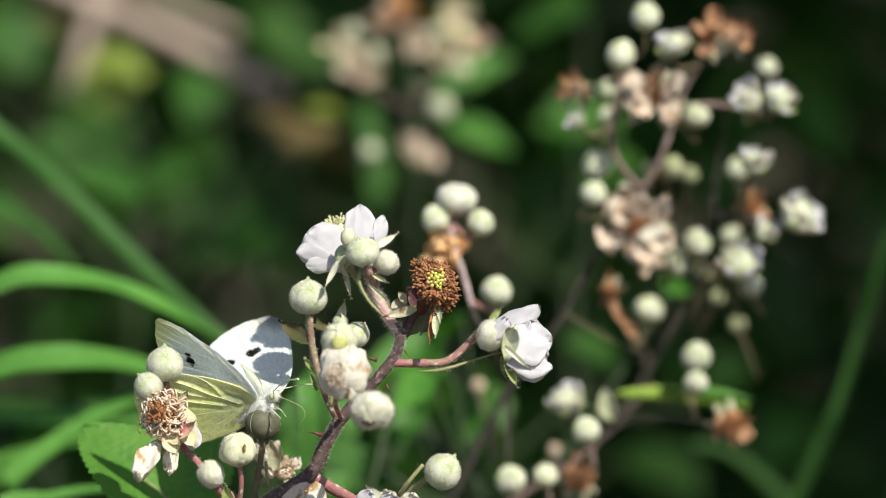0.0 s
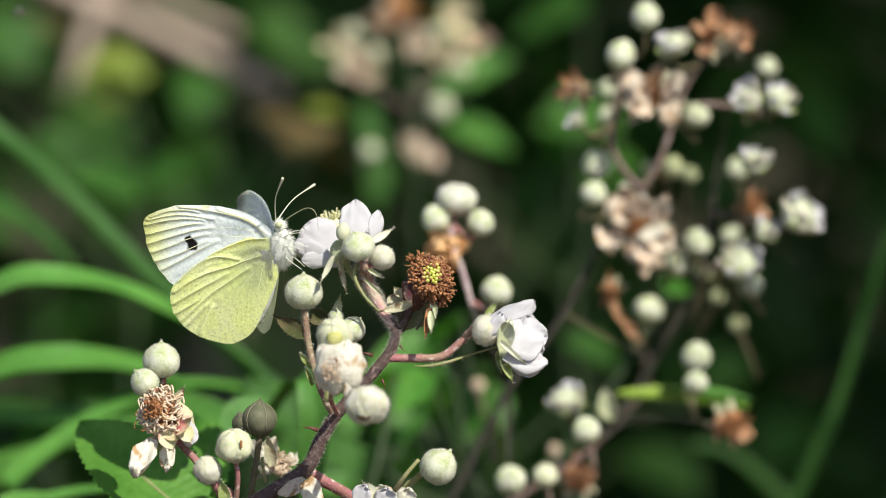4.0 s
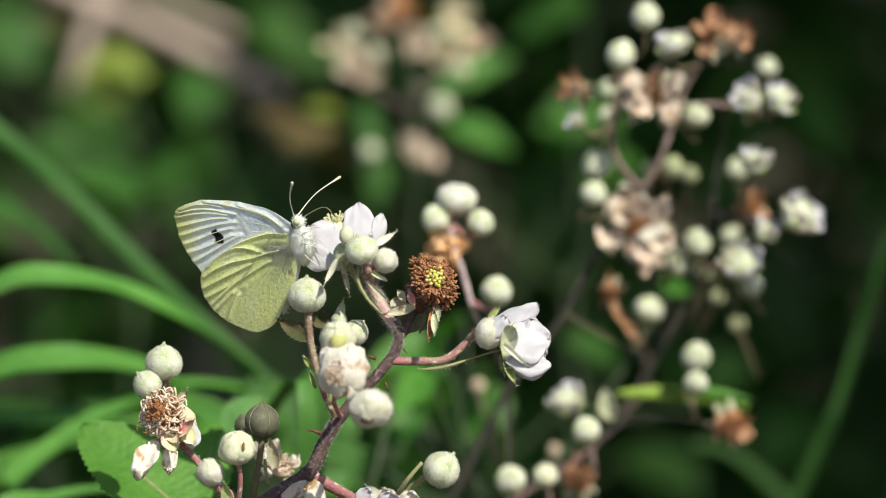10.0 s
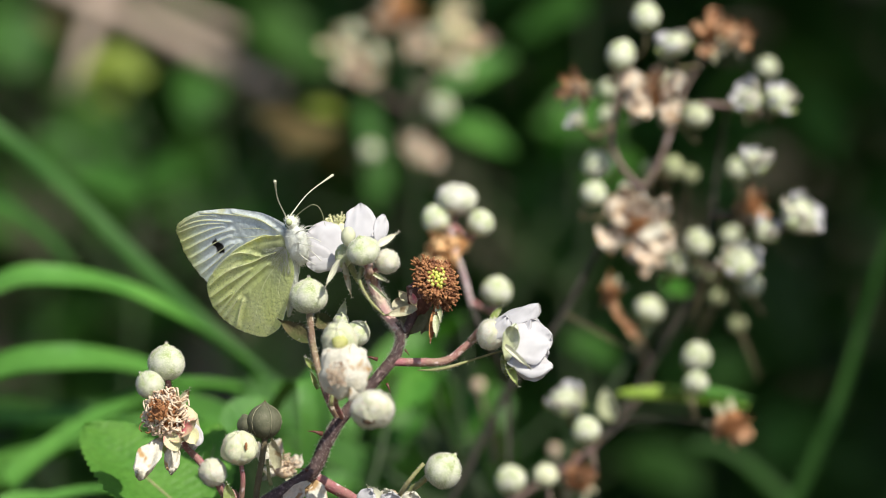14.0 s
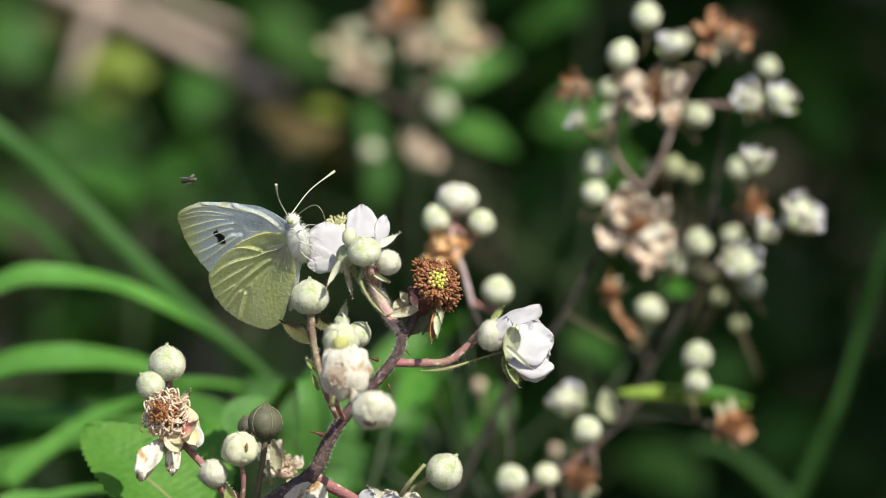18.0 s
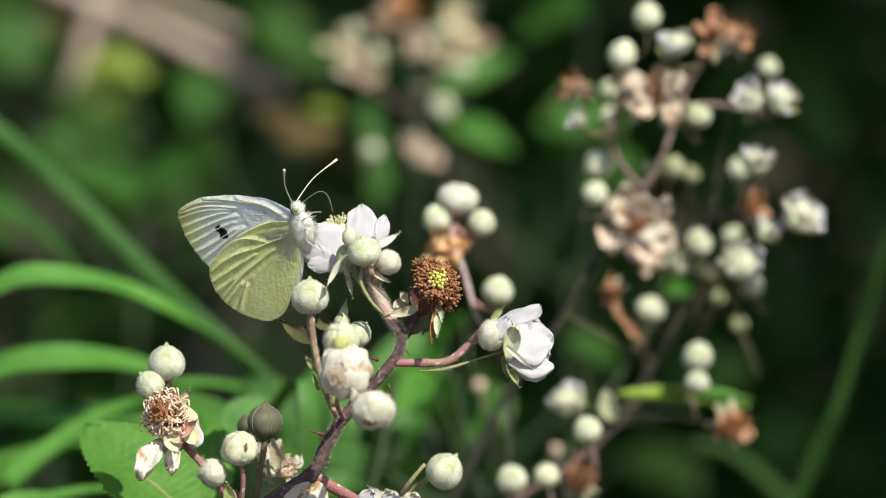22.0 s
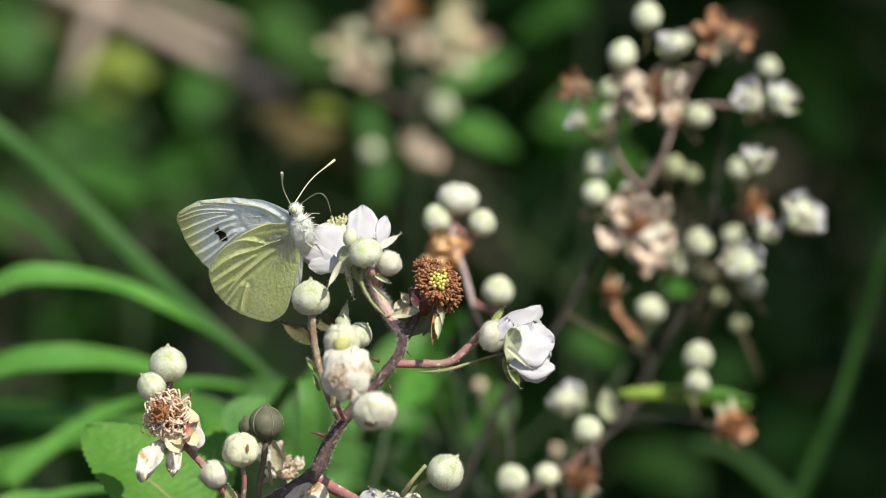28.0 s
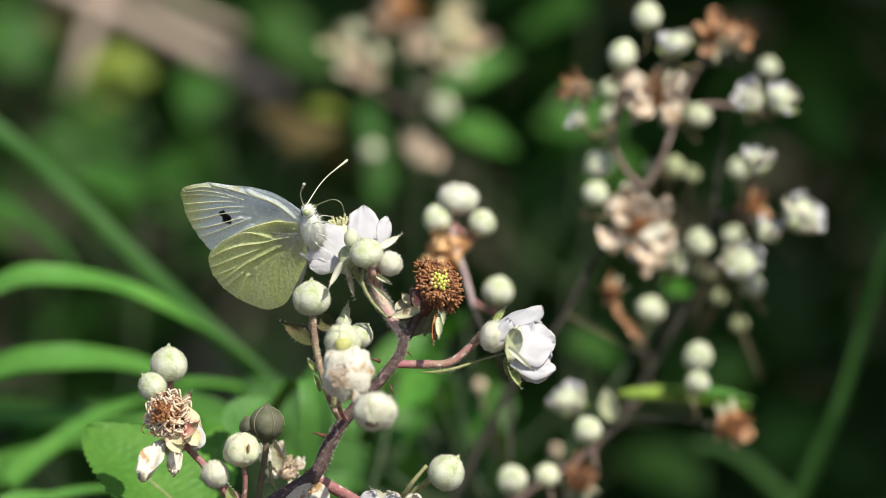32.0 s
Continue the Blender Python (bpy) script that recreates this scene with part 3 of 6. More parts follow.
def island_tone(mat, low, high):
    """Lets each leaf of a joined mass differ in tone."""
    nt = mat.node_tree
    geo = nt.nodes.new("ShaderNodeNewGeometry")
    for nd in list(nt.nodes):
        if nd.bl_idname == "ShaderNodeObjectInfo":
            dst = nd.outputs["Random"].links[0].to_node
            nt.links.new(geo.outputs["Random Per Island"], dst.inputs[0])
            dst.inputs[3].default_value, dst.inputs[4].default_value = low, high
            nt.nodes.remove(nd)


island_tone(THICKET, 0.55, 1.5)
ground()
leaf_cloud("undergrowth", 13000, lambda r: Vector((r.uniform(-0.75, 0.75), r.uniform(0.72, 1.5), r.uniform(0.02, 0.98))), (0.018, 0.042), THICKET,
           "deep shaded green undergrowth of the hedge", "foliage", 11)
leaf_cloud("hedge", 7000, lambda r: Vector((r.uniform(-2.2, 2.2), r.uniform(1.5, 2.9), r.uniform(0.02, 1.9))), (0.06, 0.12), THICKET,
           "dense dark green hedge behind the brambles", "hedge", 12)


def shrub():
    """An unseen shrub added over the thicket; its gapped foliage shapes the sun there."""
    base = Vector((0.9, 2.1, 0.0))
    sh = thing("shrub", base, "unseen leafy shrub added to keep the sun off the thicket", "shrub")
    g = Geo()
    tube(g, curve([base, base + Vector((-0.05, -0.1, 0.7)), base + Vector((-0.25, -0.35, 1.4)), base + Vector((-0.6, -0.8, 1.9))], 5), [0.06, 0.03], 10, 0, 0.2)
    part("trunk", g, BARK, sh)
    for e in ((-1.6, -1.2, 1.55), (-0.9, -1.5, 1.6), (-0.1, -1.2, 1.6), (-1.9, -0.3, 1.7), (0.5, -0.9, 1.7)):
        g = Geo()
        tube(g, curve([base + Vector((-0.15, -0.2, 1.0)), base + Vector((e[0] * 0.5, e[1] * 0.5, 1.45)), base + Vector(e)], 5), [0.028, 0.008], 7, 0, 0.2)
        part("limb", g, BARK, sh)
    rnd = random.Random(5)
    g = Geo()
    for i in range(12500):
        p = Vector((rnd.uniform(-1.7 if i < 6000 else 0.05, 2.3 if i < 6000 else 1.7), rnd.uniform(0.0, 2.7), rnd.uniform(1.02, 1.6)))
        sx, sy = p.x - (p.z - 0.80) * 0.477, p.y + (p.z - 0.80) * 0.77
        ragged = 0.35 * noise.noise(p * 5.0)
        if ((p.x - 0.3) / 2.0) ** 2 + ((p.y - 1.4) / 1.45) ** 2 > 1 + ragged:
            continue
        # Front edge and gap are placed to steer the sun behind the sprays.
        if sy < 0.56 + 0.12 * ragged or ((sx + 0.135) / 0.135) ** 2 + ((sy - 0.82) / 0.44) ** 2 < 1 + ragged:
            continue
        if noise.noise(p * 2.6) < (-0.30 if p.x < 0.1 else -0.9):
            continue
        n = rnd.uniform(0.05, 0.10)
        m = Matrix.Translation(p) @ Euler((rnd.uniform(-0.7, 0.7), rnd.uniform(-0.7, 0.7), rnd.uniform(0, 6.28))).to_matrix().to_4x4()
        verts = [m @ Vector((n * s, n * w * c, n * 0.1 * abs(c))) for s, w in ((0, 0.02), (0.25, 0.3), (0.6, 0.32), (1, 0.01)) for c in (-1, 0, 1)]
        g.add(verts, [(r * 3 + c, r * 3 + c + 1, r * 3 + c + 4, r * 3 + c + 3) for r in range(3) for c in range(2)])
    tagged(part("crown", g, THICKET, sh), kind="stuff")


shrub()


# ---- grasses ----
def nearer(pts):
    """The same line of sight, a little nearer."""
    return [(u, v, d * 0.84) for u, v, d in pts]


def grasses():
    left = thing("grass_tuft", foot_of(-300, 0.2), "arching fresh green grass blades beside the bramble", "grass", "grass tufts")
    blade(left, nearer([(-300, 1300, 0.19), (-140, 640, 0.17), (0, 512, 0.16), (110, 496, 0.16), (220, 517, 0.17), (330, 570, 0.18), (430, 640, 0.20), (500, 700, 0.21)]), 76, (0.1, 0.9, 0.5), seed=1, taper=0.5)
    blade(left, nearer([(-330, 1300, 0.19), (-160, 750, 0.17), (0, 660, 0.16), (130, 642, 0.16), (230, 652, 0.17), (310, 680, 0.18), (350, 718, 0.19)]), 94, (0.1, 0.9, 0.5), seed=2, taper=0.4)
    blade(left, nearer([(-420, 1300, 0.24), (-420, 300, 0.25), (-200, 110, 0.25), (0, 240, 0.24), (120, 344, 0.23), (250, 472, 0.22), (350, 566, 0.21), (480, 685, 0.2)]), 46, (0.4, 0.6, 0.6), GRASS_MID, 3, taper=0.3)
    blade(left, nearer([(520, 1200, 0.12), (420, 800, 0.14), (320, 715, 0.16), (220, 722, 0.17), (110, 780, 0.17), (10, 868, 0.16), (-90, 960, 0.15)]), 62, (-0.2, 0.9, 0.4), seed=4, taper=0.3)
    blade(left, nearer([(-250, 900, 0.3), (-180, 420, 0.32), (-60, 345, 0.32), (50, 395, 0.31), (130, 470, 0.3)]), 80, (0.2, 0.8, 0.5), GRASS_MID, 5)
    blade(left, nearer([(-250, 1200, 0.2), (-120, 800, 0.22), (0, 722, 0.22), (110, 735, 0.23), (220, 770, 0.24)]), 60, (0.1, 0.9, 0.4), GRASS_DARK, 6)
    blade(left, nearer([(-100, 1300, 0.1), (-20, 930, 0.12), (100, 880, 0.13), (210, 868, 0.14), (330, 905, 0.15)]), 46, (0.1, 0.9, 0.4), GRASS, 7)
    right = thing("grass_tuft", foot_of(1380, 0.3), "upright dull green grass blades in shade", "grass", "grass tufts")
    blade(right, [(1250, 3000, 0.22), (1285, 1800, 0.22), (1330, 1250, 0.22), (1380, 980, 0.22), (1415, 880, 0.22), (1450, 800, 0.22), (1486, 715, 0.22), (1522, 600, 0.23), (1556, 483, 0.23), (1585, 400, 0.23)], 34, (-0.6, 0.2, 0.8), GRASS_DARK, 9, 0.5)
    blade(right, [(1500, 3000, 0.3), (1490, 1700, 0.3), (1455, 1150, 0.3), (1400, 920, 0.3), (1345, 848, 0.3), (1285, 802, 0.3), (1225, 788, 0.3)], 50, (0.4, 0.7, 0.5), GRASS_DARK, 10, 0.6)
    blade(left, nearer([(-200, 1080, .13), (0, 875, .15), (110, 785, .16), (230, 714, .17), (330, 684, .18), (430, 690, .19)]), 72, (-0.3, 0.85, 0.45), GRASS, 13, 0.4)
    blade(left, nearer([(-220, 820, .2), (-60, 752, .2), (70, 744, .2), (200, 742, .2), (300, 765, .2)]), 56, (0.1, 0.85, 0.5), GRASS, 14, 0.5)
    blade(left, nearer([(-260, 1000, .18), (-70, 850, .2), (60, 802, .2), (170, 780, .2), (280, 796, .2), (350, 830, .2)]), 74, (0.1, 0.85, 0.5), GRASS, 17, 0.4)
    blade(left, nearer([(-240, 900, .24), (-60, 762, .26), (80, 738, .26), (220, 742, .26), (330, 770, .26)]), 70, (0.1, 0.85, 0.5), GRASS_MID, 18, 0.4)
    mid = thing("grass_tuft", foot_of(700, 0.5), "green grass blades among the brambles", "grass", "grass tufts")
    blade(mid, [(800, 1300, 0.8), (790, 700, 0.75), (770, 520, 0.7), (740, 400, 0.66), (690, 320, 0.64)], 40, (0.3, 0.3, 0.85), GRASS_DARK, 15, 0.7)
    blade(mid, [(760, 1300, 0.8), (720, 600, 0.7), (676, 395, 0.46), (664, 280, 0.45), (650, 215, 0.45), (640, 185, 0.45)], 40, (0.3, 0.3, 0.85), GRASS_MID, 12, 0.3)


grasses()


# ---- the blurred bramble bushes behind ----
def bush_leaves():
    b = thing("bramble_bush", foot_of(700, 0.3), "leafy green bramble bush with toothed leaves", "bush", "bramble bushes")
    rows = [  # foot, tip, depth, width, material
        ((700, 660), (640, 700), 0.085, 50, LEAF_WELL_LIT), ((760, 660), (700, 720), 0.09, 56, LEAF_LIT), ((800, 670), (770, 750), 0.10, 56, LEAF_WELL_LIT), ((740, 720), (690, 790), 0.10, 56, LEAF_LIT), ((830, 690), (815, 790), 0.11, 60, LEAF_LIT), ((640, 800), (690, 870), 0.10, 60, LEAF_WELL_LIT),
        ((740, 780), (720, 870), 0.11, 60, LEAF_WELL_LIT), ((590, 690), (630, 770), 0.12, 60, LEAF_WELL_LIT), ((880, 680), (870, 770), 0.13, 60, LEAF_LIT), ((500, 770), (540, 850), 0.10, 60, LEAF_WELL_LIT), ((790, 600), (740, 640), 0.11, 50, LEAF_WELL_LIT), ((400, 770), (470, 700), 0.08, 70, LEAF_WELL_LIT), ((560, 870), (640, 850), 0.09, 56, LEAF_WELL_LIT),
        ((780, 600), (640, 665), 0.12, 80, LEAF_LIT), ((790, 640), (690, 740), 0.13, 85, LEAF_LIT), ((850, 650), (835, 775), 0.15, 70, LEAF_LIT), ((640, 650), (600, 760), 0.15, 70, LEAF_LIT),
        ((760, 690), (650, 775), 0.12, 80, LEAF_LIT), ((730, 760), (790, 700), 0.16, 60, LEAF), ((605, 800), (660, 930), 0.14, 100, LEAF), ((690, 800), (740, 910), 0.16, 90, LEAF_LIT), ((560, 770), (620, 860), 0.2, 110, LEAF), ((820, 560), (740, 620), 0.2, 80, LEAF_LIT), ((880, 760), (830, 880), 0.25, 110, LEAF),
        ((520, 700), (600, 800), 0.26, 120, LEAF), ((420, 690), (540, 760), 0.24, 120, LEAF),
        ((330, 800), (400, 740), 0.10, 80, LEAF_LIT), ((1090, 235), (945, 205), 0.50, 120, LEAF_WELL_LIT), ((1035, 160), (990, 285), 0.52, 90, LEAF_LIT), ((1130, 300), (1030, 320), 0.46, 90, LEAF_LIT), ((880, 360), (1040, 420), 0.64, 200, LEAF_DIM), ((1060, 480), (920, 470), 0.66, 180, LEAF_DIM), ((790, 215), (905, 258), 0.44, 58, LEAF_WELL_LIT),
        ((770, 160), (910, 92), 0.44, 60, LEAF_WELL_LIT),
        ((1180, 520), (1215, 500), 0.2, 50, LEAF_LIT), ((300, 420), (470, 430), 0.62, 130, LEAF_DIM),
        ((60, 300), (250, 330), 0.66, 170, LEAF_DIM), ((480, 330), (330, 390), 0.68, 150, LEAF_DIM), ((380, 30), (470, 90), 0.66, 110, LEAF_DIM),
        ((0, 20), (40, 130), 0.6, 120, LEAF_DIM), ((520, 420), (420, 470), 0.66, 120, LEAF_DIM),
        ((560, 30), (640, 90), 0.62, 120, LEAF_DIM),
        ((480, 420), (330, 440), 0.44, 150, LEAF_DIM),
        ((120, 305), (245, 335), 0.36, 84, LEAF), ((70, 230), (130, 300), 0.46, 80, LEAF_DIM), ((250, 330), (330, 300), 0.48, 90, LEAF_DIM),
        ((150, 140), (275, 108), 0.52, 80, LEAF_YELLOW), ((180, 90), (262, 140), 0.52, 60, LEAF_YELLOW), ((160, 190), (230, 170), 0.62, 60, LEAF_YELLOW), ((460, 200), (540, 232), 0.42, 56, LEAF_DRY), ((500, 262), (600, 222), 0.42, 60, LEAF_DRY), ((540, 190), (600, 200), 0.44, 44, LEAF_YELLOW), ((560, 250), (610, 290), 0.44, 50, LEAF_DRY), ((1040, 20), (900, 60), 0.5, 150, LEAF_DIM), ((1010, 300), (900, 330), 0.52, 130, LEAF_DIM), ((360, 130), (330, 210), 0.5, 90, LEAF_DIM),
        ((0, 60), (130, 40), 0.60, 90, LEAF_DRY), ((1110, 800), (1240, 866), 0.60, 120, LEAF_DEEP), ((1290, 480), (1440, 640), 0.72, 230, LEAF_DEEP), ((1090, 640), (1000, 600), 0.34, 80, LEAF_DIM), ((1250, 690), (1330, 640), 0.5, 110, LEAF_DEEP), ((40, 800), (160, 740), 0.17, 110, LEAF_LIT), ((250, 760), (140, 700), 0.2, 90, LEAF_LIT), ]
    canes = []
    for k, (u, v, d) in enumerate(((640, 900, 0.13), (860, 900, 0.17), (480, 900, 0.24), (330, 900, 0.10), (120, 900, 0.18), (240, 520, 0.46), (460, 460, 0.50), (880, 560, 0.52), (90, 420, 0.62), (520, 300, 0.64), (1010, 520, 0.48), (1700, -200, 0.56))):
        base = b.matrix_basis.translation
        line = curve([base - Vector((0, 0, 0.02)), base.lerp(at(u, v + 900, d), 0.6), at(u, v + 500, d), at(u, v, d)], 7)
        g = Geo()
        tube(g, line, [0.003, 0.0008], 7, 0, 0.1)
        part("cane", g, CANE_GREEN, b)
        canes += line[-9:]
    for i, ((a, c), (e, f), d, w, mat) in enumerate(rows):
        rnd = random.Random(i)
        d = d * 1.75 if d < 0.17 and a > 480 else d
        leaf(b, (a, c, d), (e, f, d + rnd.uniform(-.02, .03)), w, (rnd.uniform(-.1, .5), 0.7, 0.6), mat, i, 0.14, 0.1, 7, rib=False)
        p = at(a, c, d)
        q = min(canes, key=lambda r: (r - p).length)
        g = Geo()
        tube(g, curve([p, p.lerp(q, 0.5) + Vector((0, 0, -0.12 * (p - q).length)), q], 5), [0.0006, 0.0009], 5)
        part("petiole", g, CANE_GREEN, b)


bush_leaves()


def dead_canes():
    d = 0.6
    c = thing("dead_cane", foot_of(-2400, d), "dry tan bramble canes lying across the thicket", "cane")
    stem(c, [(-2400, 6800, d), (-1900, 2400, d), (-900, 0, d), (-420, -170, d), (-160, -130, d), (60, -40, d), (215, 25, d), (330, 82, d), (430, 128, d), (500, 165, d)], [44, 40, 36, 32, 30, 34, 36, 34, 26], STRAW, name="cane")
    stem(c, [(215, -80, d), (175, 10, d), (138, 110, d), (118, 170, d)], [34, 36, 28, 8], STRAW, name="cane")
    stem(c, [(230, -60, d + .02), (310, 10, d + .02), (420, 60, d + .02)], [26, 20], STRAW, name="cane")


dead_canes()


def far_cluster():
    """A spent flower head well behind, under the upper edge."""
    d = 0.33
    b = thing("bramble_spray", foot_of(700, d), "fading bramble flower head far behind", "bramble", "bramble sprays")
    rooted(b, 745, 1300, d, 8, CANE_GREEN)
    stem(b, [(745, 1300, d), (735, 500, d), (735, 260, d), (728, 150, d), (712, 60, d)], [8, 8, 7], CANE_GREEN, name="stem")
    stem(b, [(732, 200, d), (680, 170, d), (620, 120, d)], [12, 9], STEM)
    stem(b, [(732, 190, d), (780, 130, d), (820, 70, d)], [12, 9], STEM)
    withered(b, 714, 30, d, 92, (0, 0.15, 0.98), STAMEN_RUST, (0, 45, 90, 135, 180), ORANGE_BROWN, 0, 1, 120)
    for k, (u, v, n, ax, mat) in enumerate(((682, 36, 56, (-.5, .4, .7), FADED), (738, 68, 56, (.2, -.2, .9), FADED), (603, 82, 62, (-.5, .3, .8), CREAM_FAR), (632, 118, 58, (-.2, .2, .9), FADED), (652, 128, 50, (.1, .3, .9), CREAM_FAR),
                                            (806, 34, 64, (.3, .5, .8), CREAM_FAR), (836, 80, 62, (.5, .2, .8), FADED), (792, 102, 60, (-.1, .2, .95), CREAM_FAR), (730, 258, 52, (-.3, .3, .9), FADED), (756, 276, 48, (.3, .1, .9), FADED))):
        withered(b, u, v, d + 0.012 * math.sin(k * 2.1), n, ax, STAMEN_TAN if k % 3 else STAMEN_BROWN, (10, 75, 130, 190, 250, 310), mat, 3, 30 + k, 50, sepal_mat=SEPAL if k % 2 else SEPAL_DRY)
    for u, v, n, ax, kind in ((622, 58, 30, (-.2, .9, .2), BUD_PLAIN), (666, 96, 30, (.3, .8, .3), BUD_CREAM), (770, 60, 30, (.3, .8, .3), BUD_PLAIN), (816, 122, 30, (0, 1, 0), BUD_CREAM), (742, 160, 30, (0, 1, 0), BUD_DARK_SHADE), (780, 192, 40, (0.4, 0.7, 0.2), BUD_PLAIN), (655, 268, 30, (0, 1, 0), BUD_PLAIN)):
        o = bud(b, u, v, d, n, ax, kind)
        stalk_to(b, o, at(732, 205, d), 5, CANE_GREEN, d)


far_cluster()


def right_spray():
    """The tall spray behind on the right: buds, spent flowers and their stems."""
    d = 0.12
    b = thing("bramble_spray", foot_of(1000, d), "tall bramble spray of white buds and spent brown flowers", "bramble", "bramble sprays")
    rooted(b, 770, 940, d, 10, SHADED_CANE)
    lines = []
    for i, (pts, w, mat) in enumerate((
            ([(770, 940, d), (835, 815, d), (900, 690, d), (985, 575, d), (1045, 465, d), (1085, 400, d), (1135, 335, d)], [24, 22, 19, 16], SHADED_CANE),
            ([(1135, 335, d), (1100, 295, d), (1082, 250, d), (1090, 190, d), (1098, 130, d)], [20, 17, 11], STEM_MAUVE),
            ([(1135, 335, d), (1165, 290, d), (1190, 220, d), (1215, 150, d), (1250, 100, d), (1275, 75, d)], [19, 16, 11], STEM_MAUVE),
            ([(1060, 780, d + .004), (1120, 700, d + .02), (1180, 600, d + .02), (1235, 500, d + .02), (1258, 380, d + .02), (1275, 260, d + .02), (1290, 185, d)], [20, 17, 14, 11], SHADED_CANE),
            ([(800, 985, d), (870, 915, d), (945, 862, d), (1010, 822, d), (1060, 780, d)], [22, 20, 18], STEM_MAUVE),
            ([(1060, 780, d), (1098, 740, d + .06), (1132, 690, d + .09), (1145, 645, d + .09), (1130, 606, d + .08)], [11, 14, 18, 10], STEM_MAUVE),
            ([(1130, 606, d + .08), (1108, 575, d + .06), (1086, 530, d + .03), (1078, 480, d)], [6, 9, 8, 6], ORANGE_BROWN),
            ([(1258, 380, d), (1300, 380, d), (1350, 400, d), (1390, 390, d)], [15, 10], STEM),
            ([(1250, 470, d), (1285, 480, d), (1305, 480, d)], [14, 10], STEM),
            ([(1240, 185, d), (1290, 188, d), (1350, 200, d)], [18, 14], STEM_MAUVE),
            ([(1055, 790, d), (1110, 745, d), (1160, 742, d), (1230, 745, d), (1290, 750, d)], [10, 7, 5], SHADED_CANE),
            ([(1135, 335, d), (1160, 400, d), (1195, 450, d)], [14, 10], STEM))):
        lines += stem(b, pts, [q * 0.54 for q in w], mat, 160 if mat in (STEM_MAUVE, ORANGE_BROWN) else 0, seed=i, hair_len=7)[1]
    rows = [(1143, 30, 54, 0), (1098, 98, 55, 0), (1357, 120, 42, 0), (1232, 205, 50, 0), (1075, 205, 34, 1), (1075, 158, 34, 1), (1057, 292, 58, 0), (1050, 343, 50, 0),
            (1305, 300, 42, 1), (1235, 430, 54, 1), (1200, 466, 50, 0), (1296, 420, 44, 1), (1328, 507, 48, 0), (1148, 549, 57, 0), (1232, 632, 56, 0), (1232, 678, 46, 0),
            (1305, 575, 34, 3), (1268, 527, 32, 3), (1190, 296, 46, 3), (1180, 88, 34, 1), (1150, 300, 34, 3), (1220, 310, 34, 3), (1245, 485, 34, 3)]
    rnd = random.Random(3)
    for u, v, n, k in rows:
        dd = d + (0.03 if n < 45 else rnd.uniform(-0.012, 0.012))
        o = bud(b, u, v, dd, n * 0.9, (rnd.uniform(-.5, .5), 0.9, rnd.uniform(-.1, .5)), (BUD_PLAIN, BUD_PLAIN, BUD_DARK_SHADE, BUD_SHADE)[k], rnd.uniform(0, 3), "", 5, rnd.uniform(0.88, 1.05), rnd.uniform(0.9, 1.0))
        p = at(u, v, d)
        tgt = min(lines, key=lambda q: (q - p).length + (2.0 if n > 45 else 0.3) * max(0, (q - p).z))
        stalk_to(b, o, tgt, 5, WEATHERED, d)
    for u, v, n, ax in ((1192, 80, 62, (-.2, .8, .5)), (1325, 178, 62, (-.4, .7, .5)), (1380, 180, 66, (.4, .7, .5)), (1335, 290, 56, (.2, .8, .5)), (1412, 382, 84, (.6, .6, .5)),
                        (1308, 468, 72, (0, .5, .8)), (1353, 412, 46, (.5, .6, .4)), (1003, 712, 72, (-.2, .8, .5)), (1022, 214, 34, (-.5, .5, .4))):
        o = bud(b, u, v, d - .01, n * 0.78, ax, BUD_PLAIN, u * 0.7, "half-open white flower in its green sepals", 5, 0.9 + 0.12 * math.sin(u), 0.92)
        m = world_of(o)
        for k in range(8):
            a = k * 2.4 + u
            foot = Vector((0.5 * math.cos(a), 0.5 * math.sin(a), rnd.uniform(-0.5, 0.1)))
            way = Vector((math.cos(a), math.sin(a), rnd.uniform(0.2, 1.6)))
            part("petal", petal_geo(rnd.uniform(1.25, 1.75), rnd.uniform(0.9, 1.3), rnd.uniform(0.1, 0.5), rnd.uniform(0.2, 0.6), 0.3, k + u, 0.1, 0.03).mesh("petal", CREAM if k % 3 == 1 else PETAL), None, o, "", m @ Matrix.Translation(foot) @ framed(way, (-way.x, -way.y, 1.0)))
        for k in range(5):
            x = Matrix.Rotation(k * 1.257 + .3, 4, "Z") @ Vector((1, 0, -0.75))
            part("outer_sepal", petal_geo(0.95, 0.55, 0.3, 0.5, 0.1, k, -0.3, 0.03).mesh("outer_sepal", SEPAL), None, o, "", m @ Matrix.Translation(x * 0.7) @ framed(Vector((x.x * .5, x.y * .5, 1)), x))
        p = at(u, v, d)
        tgt = min(lines, key=lambda q: (q - p).length + 2.0 * max(0, (q - p).z))
        stalk_to(b, o, tgt, 7, WEATHERED, d)
